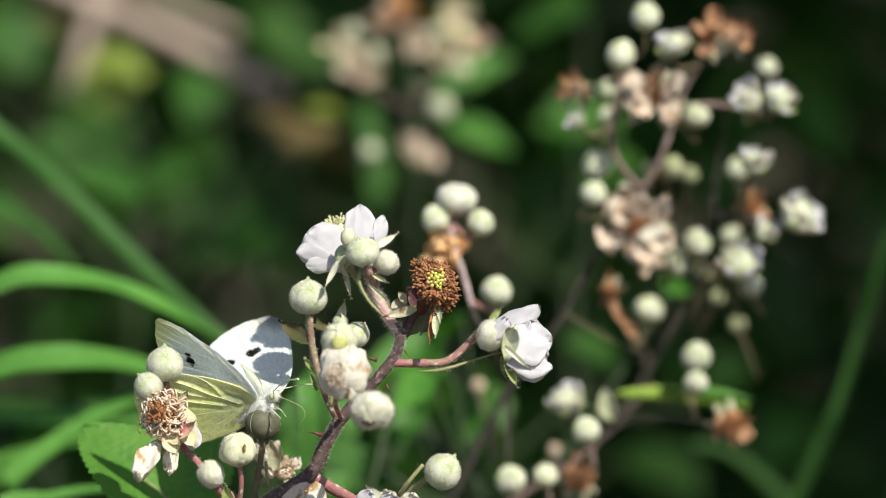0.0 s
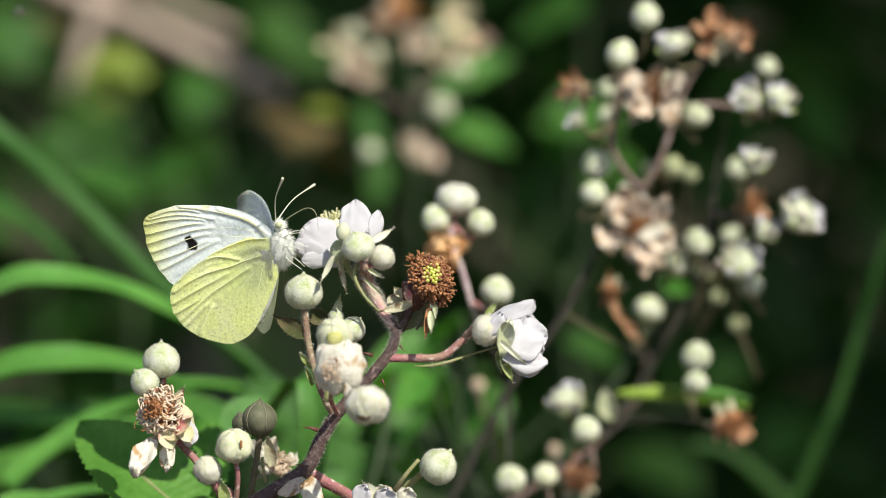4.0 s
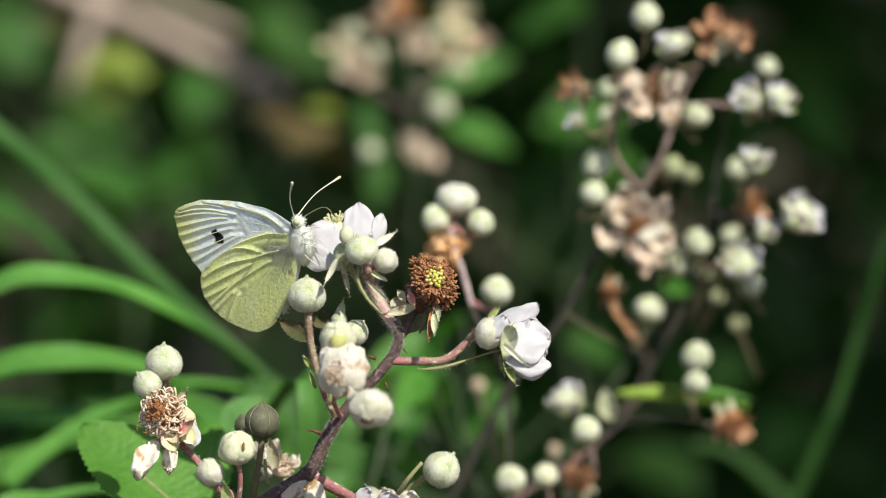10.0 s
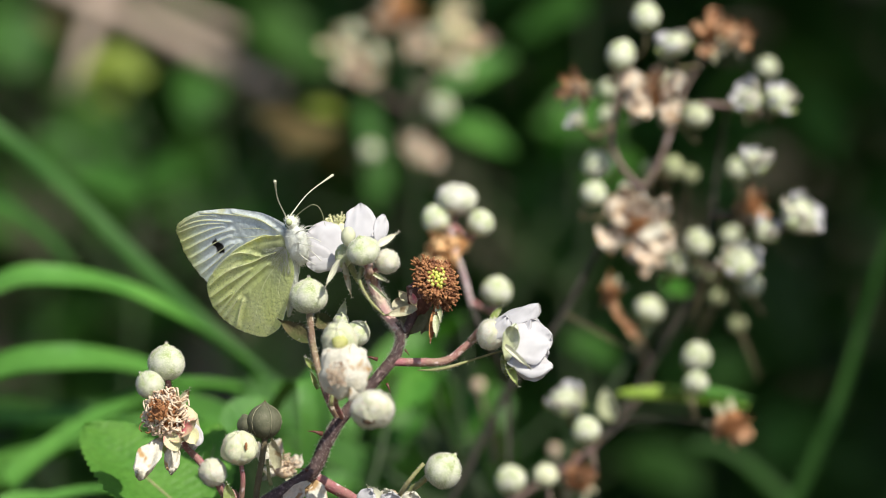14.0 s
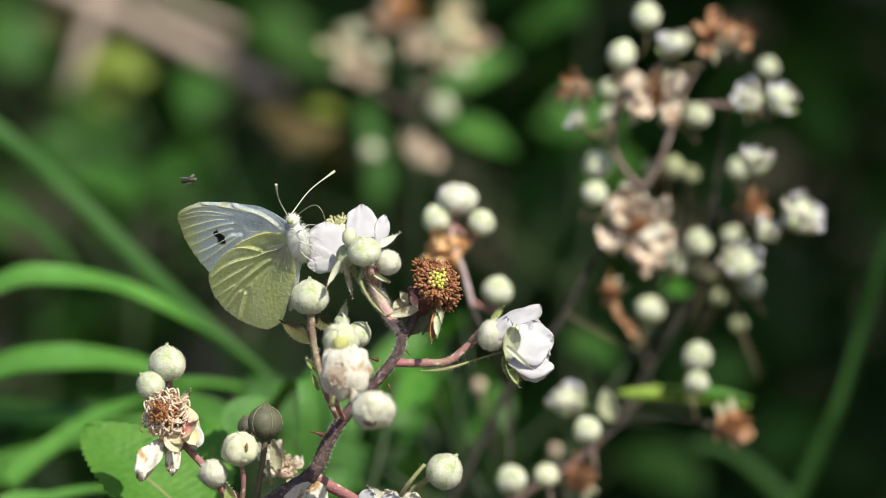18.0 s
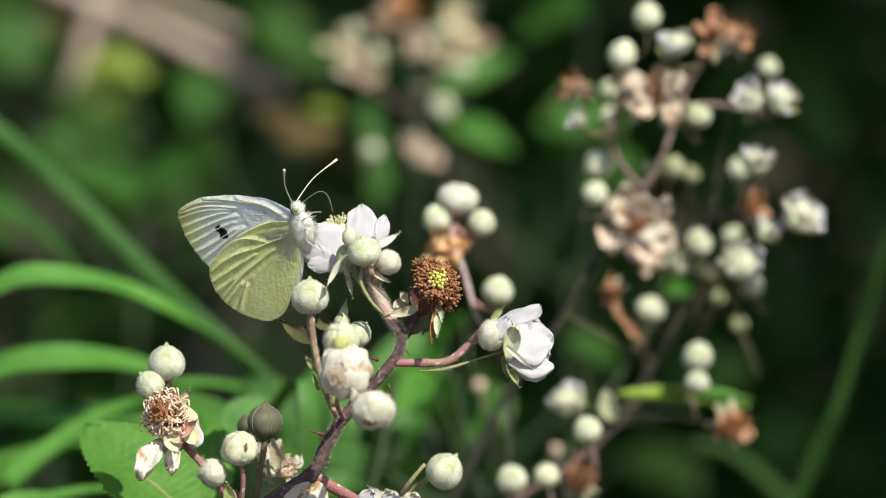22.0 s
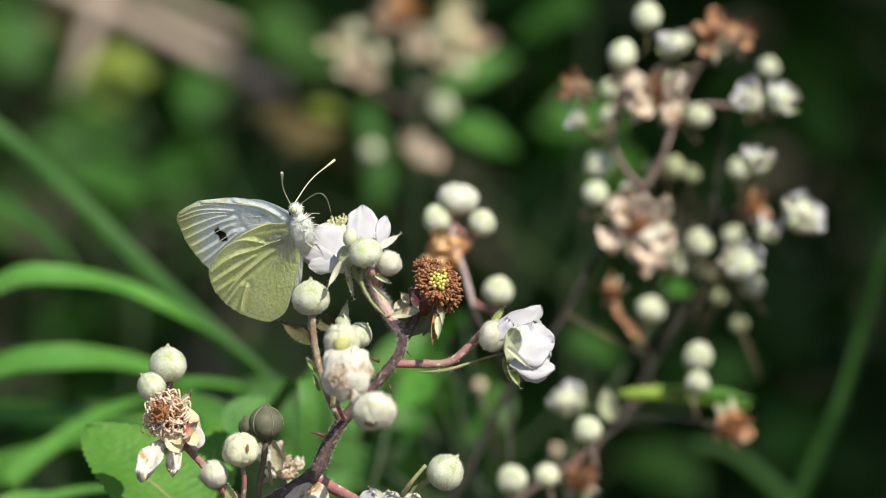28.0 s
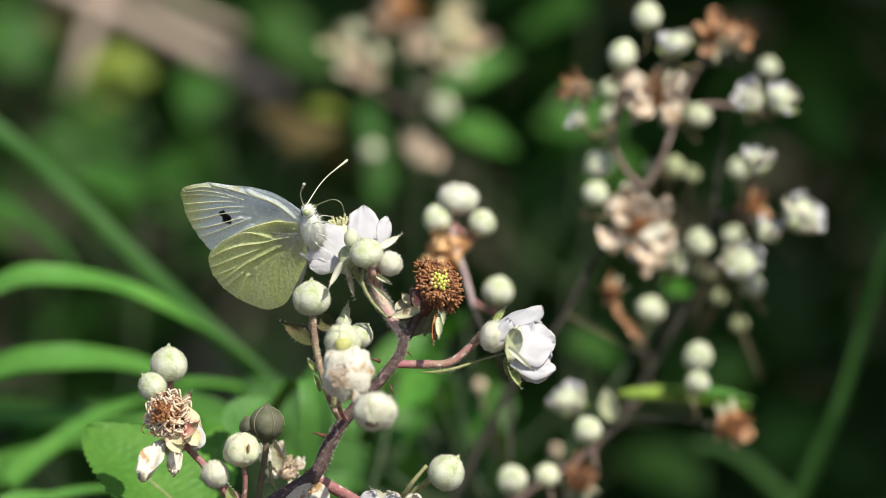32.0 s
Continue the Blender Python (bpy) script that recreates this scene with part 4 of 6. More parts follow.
    for u, v, n, ax, st, pt, pm, sd in ((1160, 168, 122, (0, .4, .9), STAMEN_BROWN, (20, 75, 130, 180, 250, 320), FADED, 1), (1258, 62, 74, (-.2, .6, .7), STAMEN_BROWN, (0, 40, 90, 140, 200, 270, 330), BROWNED, 2), (1300, 72, 66, (.3, .5, .8), STAMEN_TAN, (0, 50, 110, 200, 270, 330), BROWNED, 12),
                                        (1020, 160, 64, (-.4, .4, .8), STAMEN_TAN, (0, 45, 90, 150, 200, 260, 310), BROWNED, 3), (1122, 392, 120, (-.1, .3, .9), STAMEN_BROWN, (40, 95, 150, 205, 265, 330), FADED, 4),
                                        (1150, 455, 54, (.1, -.2, .9), STAMEN_TAN, (200, 260, 320), FADED, 5), (1330, 362, 64, (0, .5, .8), STAMEN_BROWN, (20, 110, 200, 300), BROWNED, 6),
                                        (1080, 515, 54, (-.2, -.3, .9), STAMEN_BROWN, (250, 290, 100), BROWNED, 7), (1024, 850, 84, (.2, .6, .8), STAMEN_RUST, (0, 60, 150, 250), BROWNED, 8), (1296, 746, 80, (.4, -.4, .8), STAMEN_BROWN, (180, 225, 270, 315), BROWNED, 9)):
        withered(b, u, v, d, n, ax, st, pt, pm, 5, sd, 90)
    for k, (r, e, wd, mat) in enumerate((((1150, 180), (1112, 148), 46, FADED), ((1160, 166), (1148, 126), 44, BROWNED), ((1172, 172), (1206, 146), 44, FADED), ((1168, 186), (1204, 206), 36, FADED), ((1150, 188), (1106, 200), 34, FADED),
                                         ((1112, 394), (1070, 370), 42, FADED), ((1124, 386), (1140, 340), 52, FADED), ((1160, 404), (1178, 342), 34, FADED), ((1056, 402), (1082, 456), 26, FADED), ((1130, 414), (1184, 424), 42, CREAM), ((1126, 440), (1152, 474), 32, FADED))):
        petal(b, (*r, d - .004), (*e, d - .007), wd, (.2, .5, .8), mat, "faded_petal", .3, .25, .35, 80 + k)
    for u, v, n in ((1037, 762, 46), (903, 850, 50), (965, 842, 42), (980, 797, 22), (846, 683, 24)):
        o = bud(b, u, v, d + (.05 if n < 30 else -.02), n, (-.2, .9, .2), BUD_TAN if n < 30 else BUD_CREAM if n == 42 else BUD_PLAIN)
        p = at(u, v, d)
        stalk_to(b, o, min(lines, key=lambda q: (q - p).length + 2.0 * max(0, (q - p).z)), 7, STEM_MAUVE, d)
    leaf(b, (1090, 698, d), (1325, 716, d + .01), 44, (0.05, 0.90, 0.42), LEAF_BRIGHT, 44, 0.25, 0.02, 10, "bract_leaf", label="bright yellow-green leaf seen edge-on")
    leaf(b, (1170, 692, d + .004), (1335, 706, d + .01), 34, (0.05, 0.95, 0.3), LEAF_WELL_LIT, 46, 0.25, 0.02, 10, "bract_leaf")
    petal(b, (1076, 490, d), (1086, 565, d + .004), 18, (.2, .2, .9), BROWNED, "withered_petal", .3, .2, .4, 47)
    petal(b, (1084, 548, d), (1128, 606, d + .004), 16, (.2, .3, .9), BROWNED, "withered_petal", .3, .2, .4, 48)
    leaf(b, (1085, 745, d), (1066, 690, d), 34, (-0.5, 0.4, 0.7), FELT_LEAFY, 45, 0.2, 0.1, 5, "bract_leaf")


right_spray()


def middle_spray():
    """Three white buds over an orange spent flower, just behind the focus."""
    d = 0.082
    b = thing("bramble_spray", foot_of(850, d), "slender bramble spray with white buds and an orange spent flower", "bramble", "bramble sprays")
    rooted(b, 898, 692, .125, 8, SHADED_CANE, 0.004)
    lines = stem(b, [(898, 692, .125), (880, 640, .10), (852, 590, .082), (836, 545, d)], [8, 10, 12], SHADED_CANE, 0, seed=2)[1]
    lines += stem(b, [(836, 545, d), (818, 480, d), (800, 430, d), (800, 400, d)], [10, 11, 9], STEM_HAZE, 60, seed=3)[1]
    for u, v, n, k, ax in ((808, 352, 68, BUD_WHITE, (.1, .9, .3)), (772, 387, 50, BUD_PLAIN, (-.4, .8, .3)), (850, 395, 47, BUD_PLAIN, (.5, .8, .3)), (879, 516, 53, BUD_PLAIN, (.2, .9, .1))):
        o = bud(b, u, v, d, n, ax, k, 0, "", 5, 0.74 if k is BUD_WHITE else 0.95)
        p = at(u, v, d)
        stalk_to(b, o, min(lines, key=lambda q: (q - p).length + 2.0 * max(0, (q - p).z)), 9, STEM_PINK, d)
    orange = material("orange_petal", (0.86, 0.44, 0.17), (0.90, 0.62, 0.34), 200, 0.7, 0.35, 0.3)
    w = withered(b, 782, 448, d + .012, 100, (-.1, .6, .8), STAMEN_TAN, (20, 60, 100, 330, 270), orange, 0, 3, 60)
    g = Geo()
    ball(g, at(784, 448, d + .004), (size(34), size(22), size(34)), None, 16, 11, 0, .45, 6.0)
    part("crumpled_petal", g, orange, w)
    for k, (r, e, wd) in enumerate((((790, 475), (752, 425), 40), ((785, 480), (785, 412), 46), ((790, 470), (815, 420), 40), ((775, 480), (742, 470), 40), ((795, 470), (760, 488), 44), ((780, 450), (770, 480), 46), ((795, 440), (806, 470), 36))):
        petal(w, (*r, d + .004), (*e, d - .004), wd, (-.1, .55, .8), orange, seed=70 + k, cup=.3, curl=.2, ruffle=.3)


middle_spray()


# ---- the bramble sprays in focus ----
def front_spray():
    b = thing("bramble_spray", foot_of(-200, 0.0), "flowering bramble spray with a hairy purple stem", "bramble", "bramble sprays")
    rooted(b, 40, 1500, 0, 34, STEM)
    st, main = stem(b, [(40, 1500, 0), (300, 1010, 0), (420, 925, 0), (490, 880, 0), (552, 836, 0), (575, 790, 0), (604, 742, 0), (655, 685, 0), (697, 634, 0), (708, 600, 0), (700, 572, 0)],
                    [34, 33, 29, 26, 24, 22, 20, 18, 17], STEM, 2600, seed=1, sides=14, label="purple-brown hairy stem", hair_len=9)
    stem(b, [(704, 585, 0), (684, 556, 0), (668, 525, 0), (655, 490, 0), (650, 466, 0)], [18, 20, 20, 18], STEM_FELT, 1500, seed=15, name="upper_stem", label="pink-white felted upper stem", hair_len=13)
    for u, v, way, n in ((571, 770, (-.95, .35, .1), 30), (668, 638, (-.9, .35, .1), 26), (684, 680, (.4, -.85, .1), 18), (608, 690, (.3, .6, .5), 14), (716, 620, (.6, -.7, 0), 14), (545, 835, (-.8, .4, .4), 18)):
        thorn(st, at(u, v, -.001), cv(*way), size(n))
    stem(b, [(694, 642, 0), (745, 643, 0), (790, 640, 0), (822, 616, 0), (856, 588, 0)], [15, 15, 13, 12], STEM_PINK, 420, seed=2, name="side_stem", hair_len=6)
    stem(b, [(738, 657, -.002), (770, 656, -.002), (800, 650, -.002), (850, 634, 0), (890, 622, 0)], [1, 6, 6, 4, 3], STEM_GREEN, 90, seed=12, name="side_stem", hair_len=9)
    stem(b, [(548, 842, .004), (585, 862, .006), (640, 895, .01), (720, 960, .01)], [22, 20, 18], STEM_PINK, 120, seed=3, name="side_stem")
    stem(b, [(600, 745, 0), (582, 712, -.002), (566, 665, -.002), (553, 610, 0), (547, 552, 0)], [13, 12, 13], STEM_MIX, 420, seed=4, name="side_stem")
    stem(b, [(606, 742, 0), (594, 716, -.014), (600, 690, -.024), (606, 670, -.024)], [9, 8], STEM_PINK, 50, seed=5, name="side_stem")
    stem(b, [(632, 722, 0), (640, 730, -.011), (650, 730, -.022)], [15, 12], STEM, 20, seed=6, name="side_stem")
    # the upper flower, turned from the camera
    f = stamen_mass(596, 410, .012, 52, (-.25, .95, -.1), ANTHER, "flower", b, 46, "open white five-petalled flower with pale stamens", 3, 1.0, 0.05, ANTHER, .03)
    petal(f, (610, 460, .003), (538, 409, .003), 84, (.1, -.3, -.95), seed=1, cup=.10, curl=.06, ruffle=.26, notch=.16)
    petal(f, (606, 452, .005), (562, 395, .006), 46, (.1, -.1, -.98), seed=8, cup=.10, curl=.08, ruffle=.2)
    petal(f, (606, 478, .002), (522, 450, .001), 50, (-.1, .65, -.75), seed=2, cup=.40, curl=.2, ruffle=.14)
    petal(f, (602, 462, .001), (540, 470, .001), 36, (.1, .1, -.98), seed=7, cup=.25, curl=.1, ruffle=.12)
    petal(f, (636, 440, .002), (637, 358, .004), 56, (.1, .3, -.95), seed=3, cup=.08, curl=.15, ruffle=.14)
    petal(f, (668, 438, .003), (682, 380, .003), 29, (-.3, .4, -.85), seed=4, cup=.15, curl=.2, ruffle=.16)
    petal(f, (604, 440, .006), (588, 412, .018), 50, (.1, .5, .8), seed=5, cup=.1, curl=.2)
    petal(f, (655, 435, .006), (668, 398, .012), 40, (.1, .4, .9), seed=6, cup=.1, curl=.2)
    for a, e, w, mt, hh in (((600, 462, -.006), (577, 509, -.005), 12, FELT_WHITE, 60), ((608, 466, -.004), (622, 526, -.002), 12, SEPAL_DRY, 60), ((664, 440, -.002), (703, 416, .002), 15, FELT_WHITE, 140), ((660, 486, -.004), (688, 502, -.006), 8, FELT_LEAFY, 60), ((655, 505, -.004), (690, 536, -.006), 7, FELT_LEAFY, 20)):
        sepal_blade(f, a, e, w, (-.1, .2, .95), mt, seed=int(a[0] + e[1]), hairs=hh)
    g = Geo()
    ball(g, at(608, 455, -.001), (size(16), size(14), size(22)), None, 12, 8, 0, 0.1)
    part("receptacle", g, FELT_LEAFY, f)
    g = Geo()
    ball(g, at(616, 420, -.004), (size(13), size(12), size(17)), None, 12, 8, 0, 0.2)
    part("heart", g, BUD_PALE, f)
    stem(b, [(668, 540, .001), (645, 512, .001), (626, 484, .001), (616, 462, .001)], [8, 11, 13], STEM_GREEN, 160, seed=7, name="stalk")
    stem(b, [(680, 560, -.004), (655, 535, -.004), (636, 500, -.004), (640, 476, -.003)], [5, 6, 9], STEM_GREEN, 130, seed=71, name="stalk")
    o = bud(b, 643, 446, -.006, 56, (-.2, .7, .2), BUD, .4, "round green bud", 5, .84)
    stalk_to(b, o, at(652, 492, 0), 13, STEM_PINK, 0)
    o = bud(b, 685, 465, -.003, 42, (.7, .6, .2), BUD_FUZZY, 1.0, "small white-felted bud")
    stalk_to(b, o, at(660, 510, 0), 12, STEM_PINK, 0)
    # the brown spent flower
    w = withered(b, 770, 500, -.005, 104, (.2, .32, .92), STAMEN_RUST, (), FADED, 0, 11, 320, True, "spent flower with brown stamens and green heart", thread=.040)
    stamen_mass(778, 522, -.001, 64, (.35, -.45, .8), STAMEN_RUST, "stamen_tuft", w, 110, "", 12, .9, 0, None, .045)
    stamen_mass(750, 478, -.001, 50, (-.4, .6, .7), STAMEN_BROWN, "stamen_tuft", w, 60, "", 13, .8, 0, None, .05)
    g = Geo()
    ball(g, at(742, 530, .003), (size(24), size(22), size(30)), None, 14, 10, 0, .35, 3.0)
    part("calyx", g, CALYX_RED, w)
    for k, (a, e, wd, mt) in enumerate((((738, 548, -.004), (682, 562, -.002), 20, SEPAL_DRY), ((722, 535, .002), (704, 515, .002), 18, SEPAL_DRY), ((712, 530, .003), (708, 562, .002), 40, SEPAL_DRY), ((740, 540, .003), (722, 600, .004), 62, SEAR), ((758, 545, .002), (748, 592, .004), 56, SEAR), ((770, 555, -.004), (762, 612, -.007), 15, STAMEN_BROWN), ((772, 560, -.006), (772, 600, -.008), 14, FELT_LEAFY), ((775, 545, -.003), (780, 575, -.006), 14, FELT_LEAFY), ((728, 525, -.002), (738, 548, -.006), 16, PINKISH))):
        sepal_blade(w, a, e, wd, (-.2, .3, .9), mt, seed=k + 40, hairs=40 if mt is FELT_LEAFY else 12)
    stem(b, [(708, 602, 0), (722, 578, .002), (738, 545, .003)], [15, 17], STEM, 30, seed=8, name="stalk")
    # the flower at the end of the side stem
    f = stamen_mass(925, 600, .006, 50, (.85, .2, .2), ANTHER, "flower", b, 60, "open white flower turned to the side", 5, 0.7, 0.05, ANTHER)
    petal(f, (866, 576, -.001), (951, 533, -.004), 46, (.2, .7, .6), seed=11, cup=-.35, curl=-.2, ruffle=.2)
    petal(f, (886, 582, -.001), (952, 548, .003), 46, (.2, .7, .6), seed=16, cup=-.35, curl=-.2, ruffle=.2)
    petal(f, (884, 588, -.003), (942, 566, -.004), 50, (.2, .6, .75), seed=18, cup=-.3, curl=-.1, ruffle=.16)
    petal(f, (888, 600, -.006), (980, 598, -.006), 88, (.1, .5, .86), seed=12, cup=-.32, curl=-.22, ruffle=.26)
    petal(f, (898, 640, -.005), (980, 648, -.006), 50, (.05, .6, .8), seed=13, cup=-.2, curl=-.1, ruffle=.24)
    petal(f, (902, 645, -.001), (962, 668, -.004), 36, (.05, -.2, .9), seed=17, cup=-.2, curl=-.1, ruffle=.2)
    petal(f, (898, 598, .006), (958, 570, .010), 60, (.3, .2, .9), seed=14, cup=-.3, curl=-.1)
    petal(f, (900, 630, .008), (968, 632, .014), 70, (.2, .1, .9), seed=15, cup=.2, curl=.1)
    for a, e, wd in (((896, 640, -.004), (916, 688, -.005), 18), ((890, 630, -.001), (895, 672, -.002), 16), ((868, 568, 0), (890, 542, 0), 14), ((893, 650, -.002), (912, 655, -.006), 20)):
        sepal_blade(f, a, e, wd, (.2, .2, .95), SEPAL, seed=int(e[0]), hairs=40)
    sepal_blade(f, (893, 614, -.0115), (940, 657, -.0135), 11, (.2, .2, .95), FELT_WHITE, seed=17, hairs=70)
    petal(f, (896, 640, -.0085), (914, 572, -.0100), 32, (-.3, .1, .95), PETAL_FOOT, "petal_foot", .3, .1, .1, 19, label="yellow-green foot of the petals")
    petal(f, (858, 606, -.006), (898, 560, -.007), 34, (-.1, .5, .85), PETAL, seed=20, cup=-.4, curl=-.1, ruffle=.2)
    g = Geo()
    ball(g, at(898, 598, 0), (size(14), size(14), size(30)), turned(cv(.1, .98, .1)), 12, 8, 0, 0.1)
    part("receptacle", g, SEPAL, f)
    o = bud(b, 870, 593, -.004, 50, (.45, .6, .2), BUD_FUZZY, .3, "swelling pale bud", 5, 1.1)
    stem(b, [(832, 606, 0), (848, 590, -.002), (862, 575, -.003)], [13, 16], STEM_PINK, 120, seed=16, name="stalk")
    # buds on the left branch
    bud(b, 546, 527, 0, 62, (0, 1, .1), BUD, .2, "round downy green-white bud", 5, .92)
    for a, e, wd, mt in (((548, 606, 0), (492, 568, .002), 30, BRACT), ((545, 590, .004), (508, 575, .006), 24, BRACT), ((556, 566, .004), (592, 578, .004), 34, BRACT), ((600, 580, .002), (612, 532, .003), 20, FELT_LEAFY), ((556, 655, 0), (536, 632, -.002), 12, SEPAL), ((562, 690, 0), (548, 655, -.002), 10, SEPAL)):
        sepal_blade(b, a, e, wd, (-.1, .3, .9), mt, seed=int(a[1] + e[0]), name="bract", hairs=40)
    o = bud(b, 632, 592, .002, 42, (.5, .7, .2), BUD, .7)
    stalk_to(b, o, at(606, 640, 0), 9, STEM_GREEN, 0)
    bud(b, 603, 570, .002, 26, (.1, .9, .1), BUD, .7)
    stem(b, [(585, 720, -.005), (596, 650, -.006), (606, 585, 0)], [10, 8], STEM_GREEN, 40, seed=81, name="stalk")
    # the pale cluster that hangs towards the camera
    o = bud(b, 600, 602, -.022, 58, (-.1, .5, .6), BUD_FOLDED, 0, "opening cream bud", 5, .95)
    g = Geo()
    ball(g, at(601, 607, -.0250), (size(15), size(6), size(12)), None, 10, 6, 0, .25)
    part("heart", g, OLIVE, o)
    g = Geo()
    ball(g, (0, 0, 0), (size(44), size(38), size(46)), None, 22, 15, 0, .30, 4.0)
    w = part("faded_head", g.mesh("faded_head", CREAM), None, b, "half-spent cream flower with brown specks", Matrix.Translation(at(610, 660, -.024)))
    stamen_mass(598, 664, -.0272, 46, (-.2, .05, .97), STAMEN_TAN, "stamen_tuft", w, 90, "", 21, .35, 0, None, .035, True)
    for k, (u, v, e, f, wd) in enumerate(((600, 640, 568, 618, 50), (620, 635, 650, 628, 50), (630, 660, 655, 668, 46), (622, 685, 645, 700, 46), (600, 690, 596, 706, 44), (585, 665, 566, 672, 44))):
        petal(w, (u, v, -.027), (e, f, -.025), wd, (.1, .2, .97), CREAM, seed=60 + k, cup=-.6, curl=-.5, ruffle=.3)
    o = bud(b, 659, 726, -.028, 68, (-.05, -.55, .75), BUD_FUZZY, .2, "pale round bud with a brown tip", 5, .9, 1.1)
    g = Geo()
    ball(g, at(654, 746, -.0300), (size(13), size(7), size(7)), None, 12, 8, 0, .35)
    part("tip", g, CALYX_BROWN, o)
    # below: a bud on a forked stalk and flowers cut by the lower edge
    o = bud(b, 784, 835, -.004, 60, (.55, .75, .1), BUD, .4, "round downy green-white bud")
    stem(b, [(690, 930, .004), (715, 880, .002), (742, 858, 0), (760, 842, -.002)], [16, 12, 10], STEM_GREEN, 60, seed=9, name="stalk")
    stem(b, [(700, 890, .002), (722, 855, -.002), (750, 822, -.002)], [9, 7], STEM_GREEN, 20, seed=91, name="stalk")
    w = withered(b, 690, 912, .004, 96, (.1, .8, .5), STAMEN_TAN, (30, 100, 170, 240), CREAM, 5, 31, 90)
    for a, e, wd in (((675, 895, 0), (648, 860, 0), 30), ((690, 890, 0), (680, 865, -.002), 26), ((710, 890, 0), (735, 872, 0), 26)):
        sepal_blade(w, a, e, wd, (0, .3, .9), FELT_WHITE, seed=int(e[0]), hairs=90)
    petal(w, (640, 905, -.003), (655, 866, -.004), 36, (0, .5, .85), PETAL, seed=35, cup=.3, curl=-.1, ruffle=.3)
    petal(w, (690, 905, -.003), (694, 872, -.004), 40, (0, .5, .85), PETAL, seed=36, cup=.3, curl=-.1, ruffle=.3)
    petal(w, (725, 905, -.003), (732, 872, -.004), 36, (0, .5, .85), CREAM, seed=37, cup=.3, curl=-.1, ruffle=.3)
    petal(b, (580, 900, -.004), (535, 868, -.006), 60, (.1, .6, .8), CREAM, seed=33)
    petal(b, (500, 882, -.002), (560, 868, -.004), 36, (.1, .6, .8), FADED, seed=34)
    return b


def side_spray():
    """The lower spray: a spent flower, three pale buds and one darkened for shade."""
    b = thing("bramble_spray", foot_of(420, 0.0), "lower bramble spray with a bleached spent flower", "bramble", "bramble sprays")
    rooted(b, 440, 1250, 0, 22, STEM_PINK)
    stem(b, [(440, 1250, 0), (425, 920, 0), (392, 865, 0), (352, 818, 0), (322, 785, .002), (300, 745, .003)], [22, 16, 13, 11], STEM_PINK, 150, seed=21)
    bud(b, 293, 645, 0, 61, (0, 1, .05), BUD, .1, "round downy green-white bud", 5, .95)
    bud(b, 264, 683, -.002, 47, (-.6, .75, .2), BUD, .5)
    stem(b, [(296, 674, 0), (298, 700, .002), (300, 730, .004)], [11, 11], STEM_PINK, 20, seed=22, name="stalk")
    stem(b, [(282, 694, 0), (292, 712, .002), (300, 735, .004)], [9, 9], STEM_PINK, 14, seed=23, name="stalk")
    w = withered(b, 295, 734, -.004, 122, (-.25, .2, .92), STAMEN_TAN, (), FADED, 0, 41, 150, thread=0.038, curly=True, label="bleached spent flower with curled stamens and two hanging petals")
    stamen_mass(280, 728, -.0085, 46, (-.3, .2, .93), STAMEN_BROWN, "stamen_tuft", w, 34, "", 44, .5, 0, None, .05, True)
    petal(w, (284, 778, -.004), (240, 842, -.010), 42, (-.1, .3, .9), CREAM, seed=42, cup=.3, curl=-.25, ruffle=.5, label="white petal browning at its edge")
    petal(w, (308, 784, -.002), (300, 836, -.006), 28, (0, .2, .95), CREAM, seed=43, cup=.35, curl=-.2, ruffle=.4)
    petal(w, (338, 748, -.002), (346, 794, -.004), 34, (.3, .1, .9), PETAL, seed=44, cup=.3, curl=-.2, ruffle=.35)
    for a, e, wd, mt in (((298, 768, -.005), (322, 790, -.008), 22, PINKISH), ((318, 772, -.006), (350, 742, -.007), 20, PINKISH), ((296, 770, -.006), (316, 806, -.008), 34, CALYX), ((330, 760, -.004), (346, 792, -.005), 34, CALYX), ((316, 720, 0), (335, 688, 0), 18, SEPAL_DRY), ((330, 745, 0), (315, 800, .003), 50, FELT_LEAFY), ((300, 775, 0), (296, 815, -.001), 34, SEPAL)):
        sepal_blade(w, a, e, wd, (.1, .2, .95), mt, seed=int(a[0] + e[1]))
    g = Geo()
    for p in ([(262, 745, -.004), (250, 750, -.006), (245, 760, -.006), (250, 766, -.006)], [(270, 755, -.004), (262, 768, -.008), (256, 766, -.008)], [(262, 735, -.003), (250, 735, -.004), (246, 742, -.004)]):
        tube(g, curve([at(*q) for q in p], 4), [size(1.1), size(0.9)], 5)
    part("stray_stamen", g, STAMEN_BROWN, w)
    g = Geo()
    ball(g, at(318, 752, .001), (size(34), size(24), size(34)), None, 14, 9, 0, .15, 2.0)
    part("calyx", g, CALYX, w)
    o = bud(b, 375, 838, -.003, 46, (-.3, .7, .3), BUD_FUZZY, .2, "pale downy bud", 5, 1.05)
    stalk_to(b, o, at(405, 890, 0), 12, STEM_PINK, 0)
    o = bud(b, 422, 796, -.004, 60, (-.1, .95, .2), BUD_FOLDED, .5, "plump cream-green bud", 5, .95)
    for k in range(2):
        g = Geo()
        ball(g, at(434, 790 + 4 * k, -.0078), (size(2.4), size(1.6), size(6)), None, 8, 5, 0, .4, k)
        part("scar", g, STAMEN_BROWN, o)
    stalk_to(b, o, at(425, 905, 0), 9, STEM_PINK, 0)
    o = bud(b, 467, 748, .004, 58, (.02, 1, .05), BUD_DARK_SHADE, .3, "grey-green bud with shade put into its dull colour", 5, 1.0)
    m, seam = world_of(o), Geo()
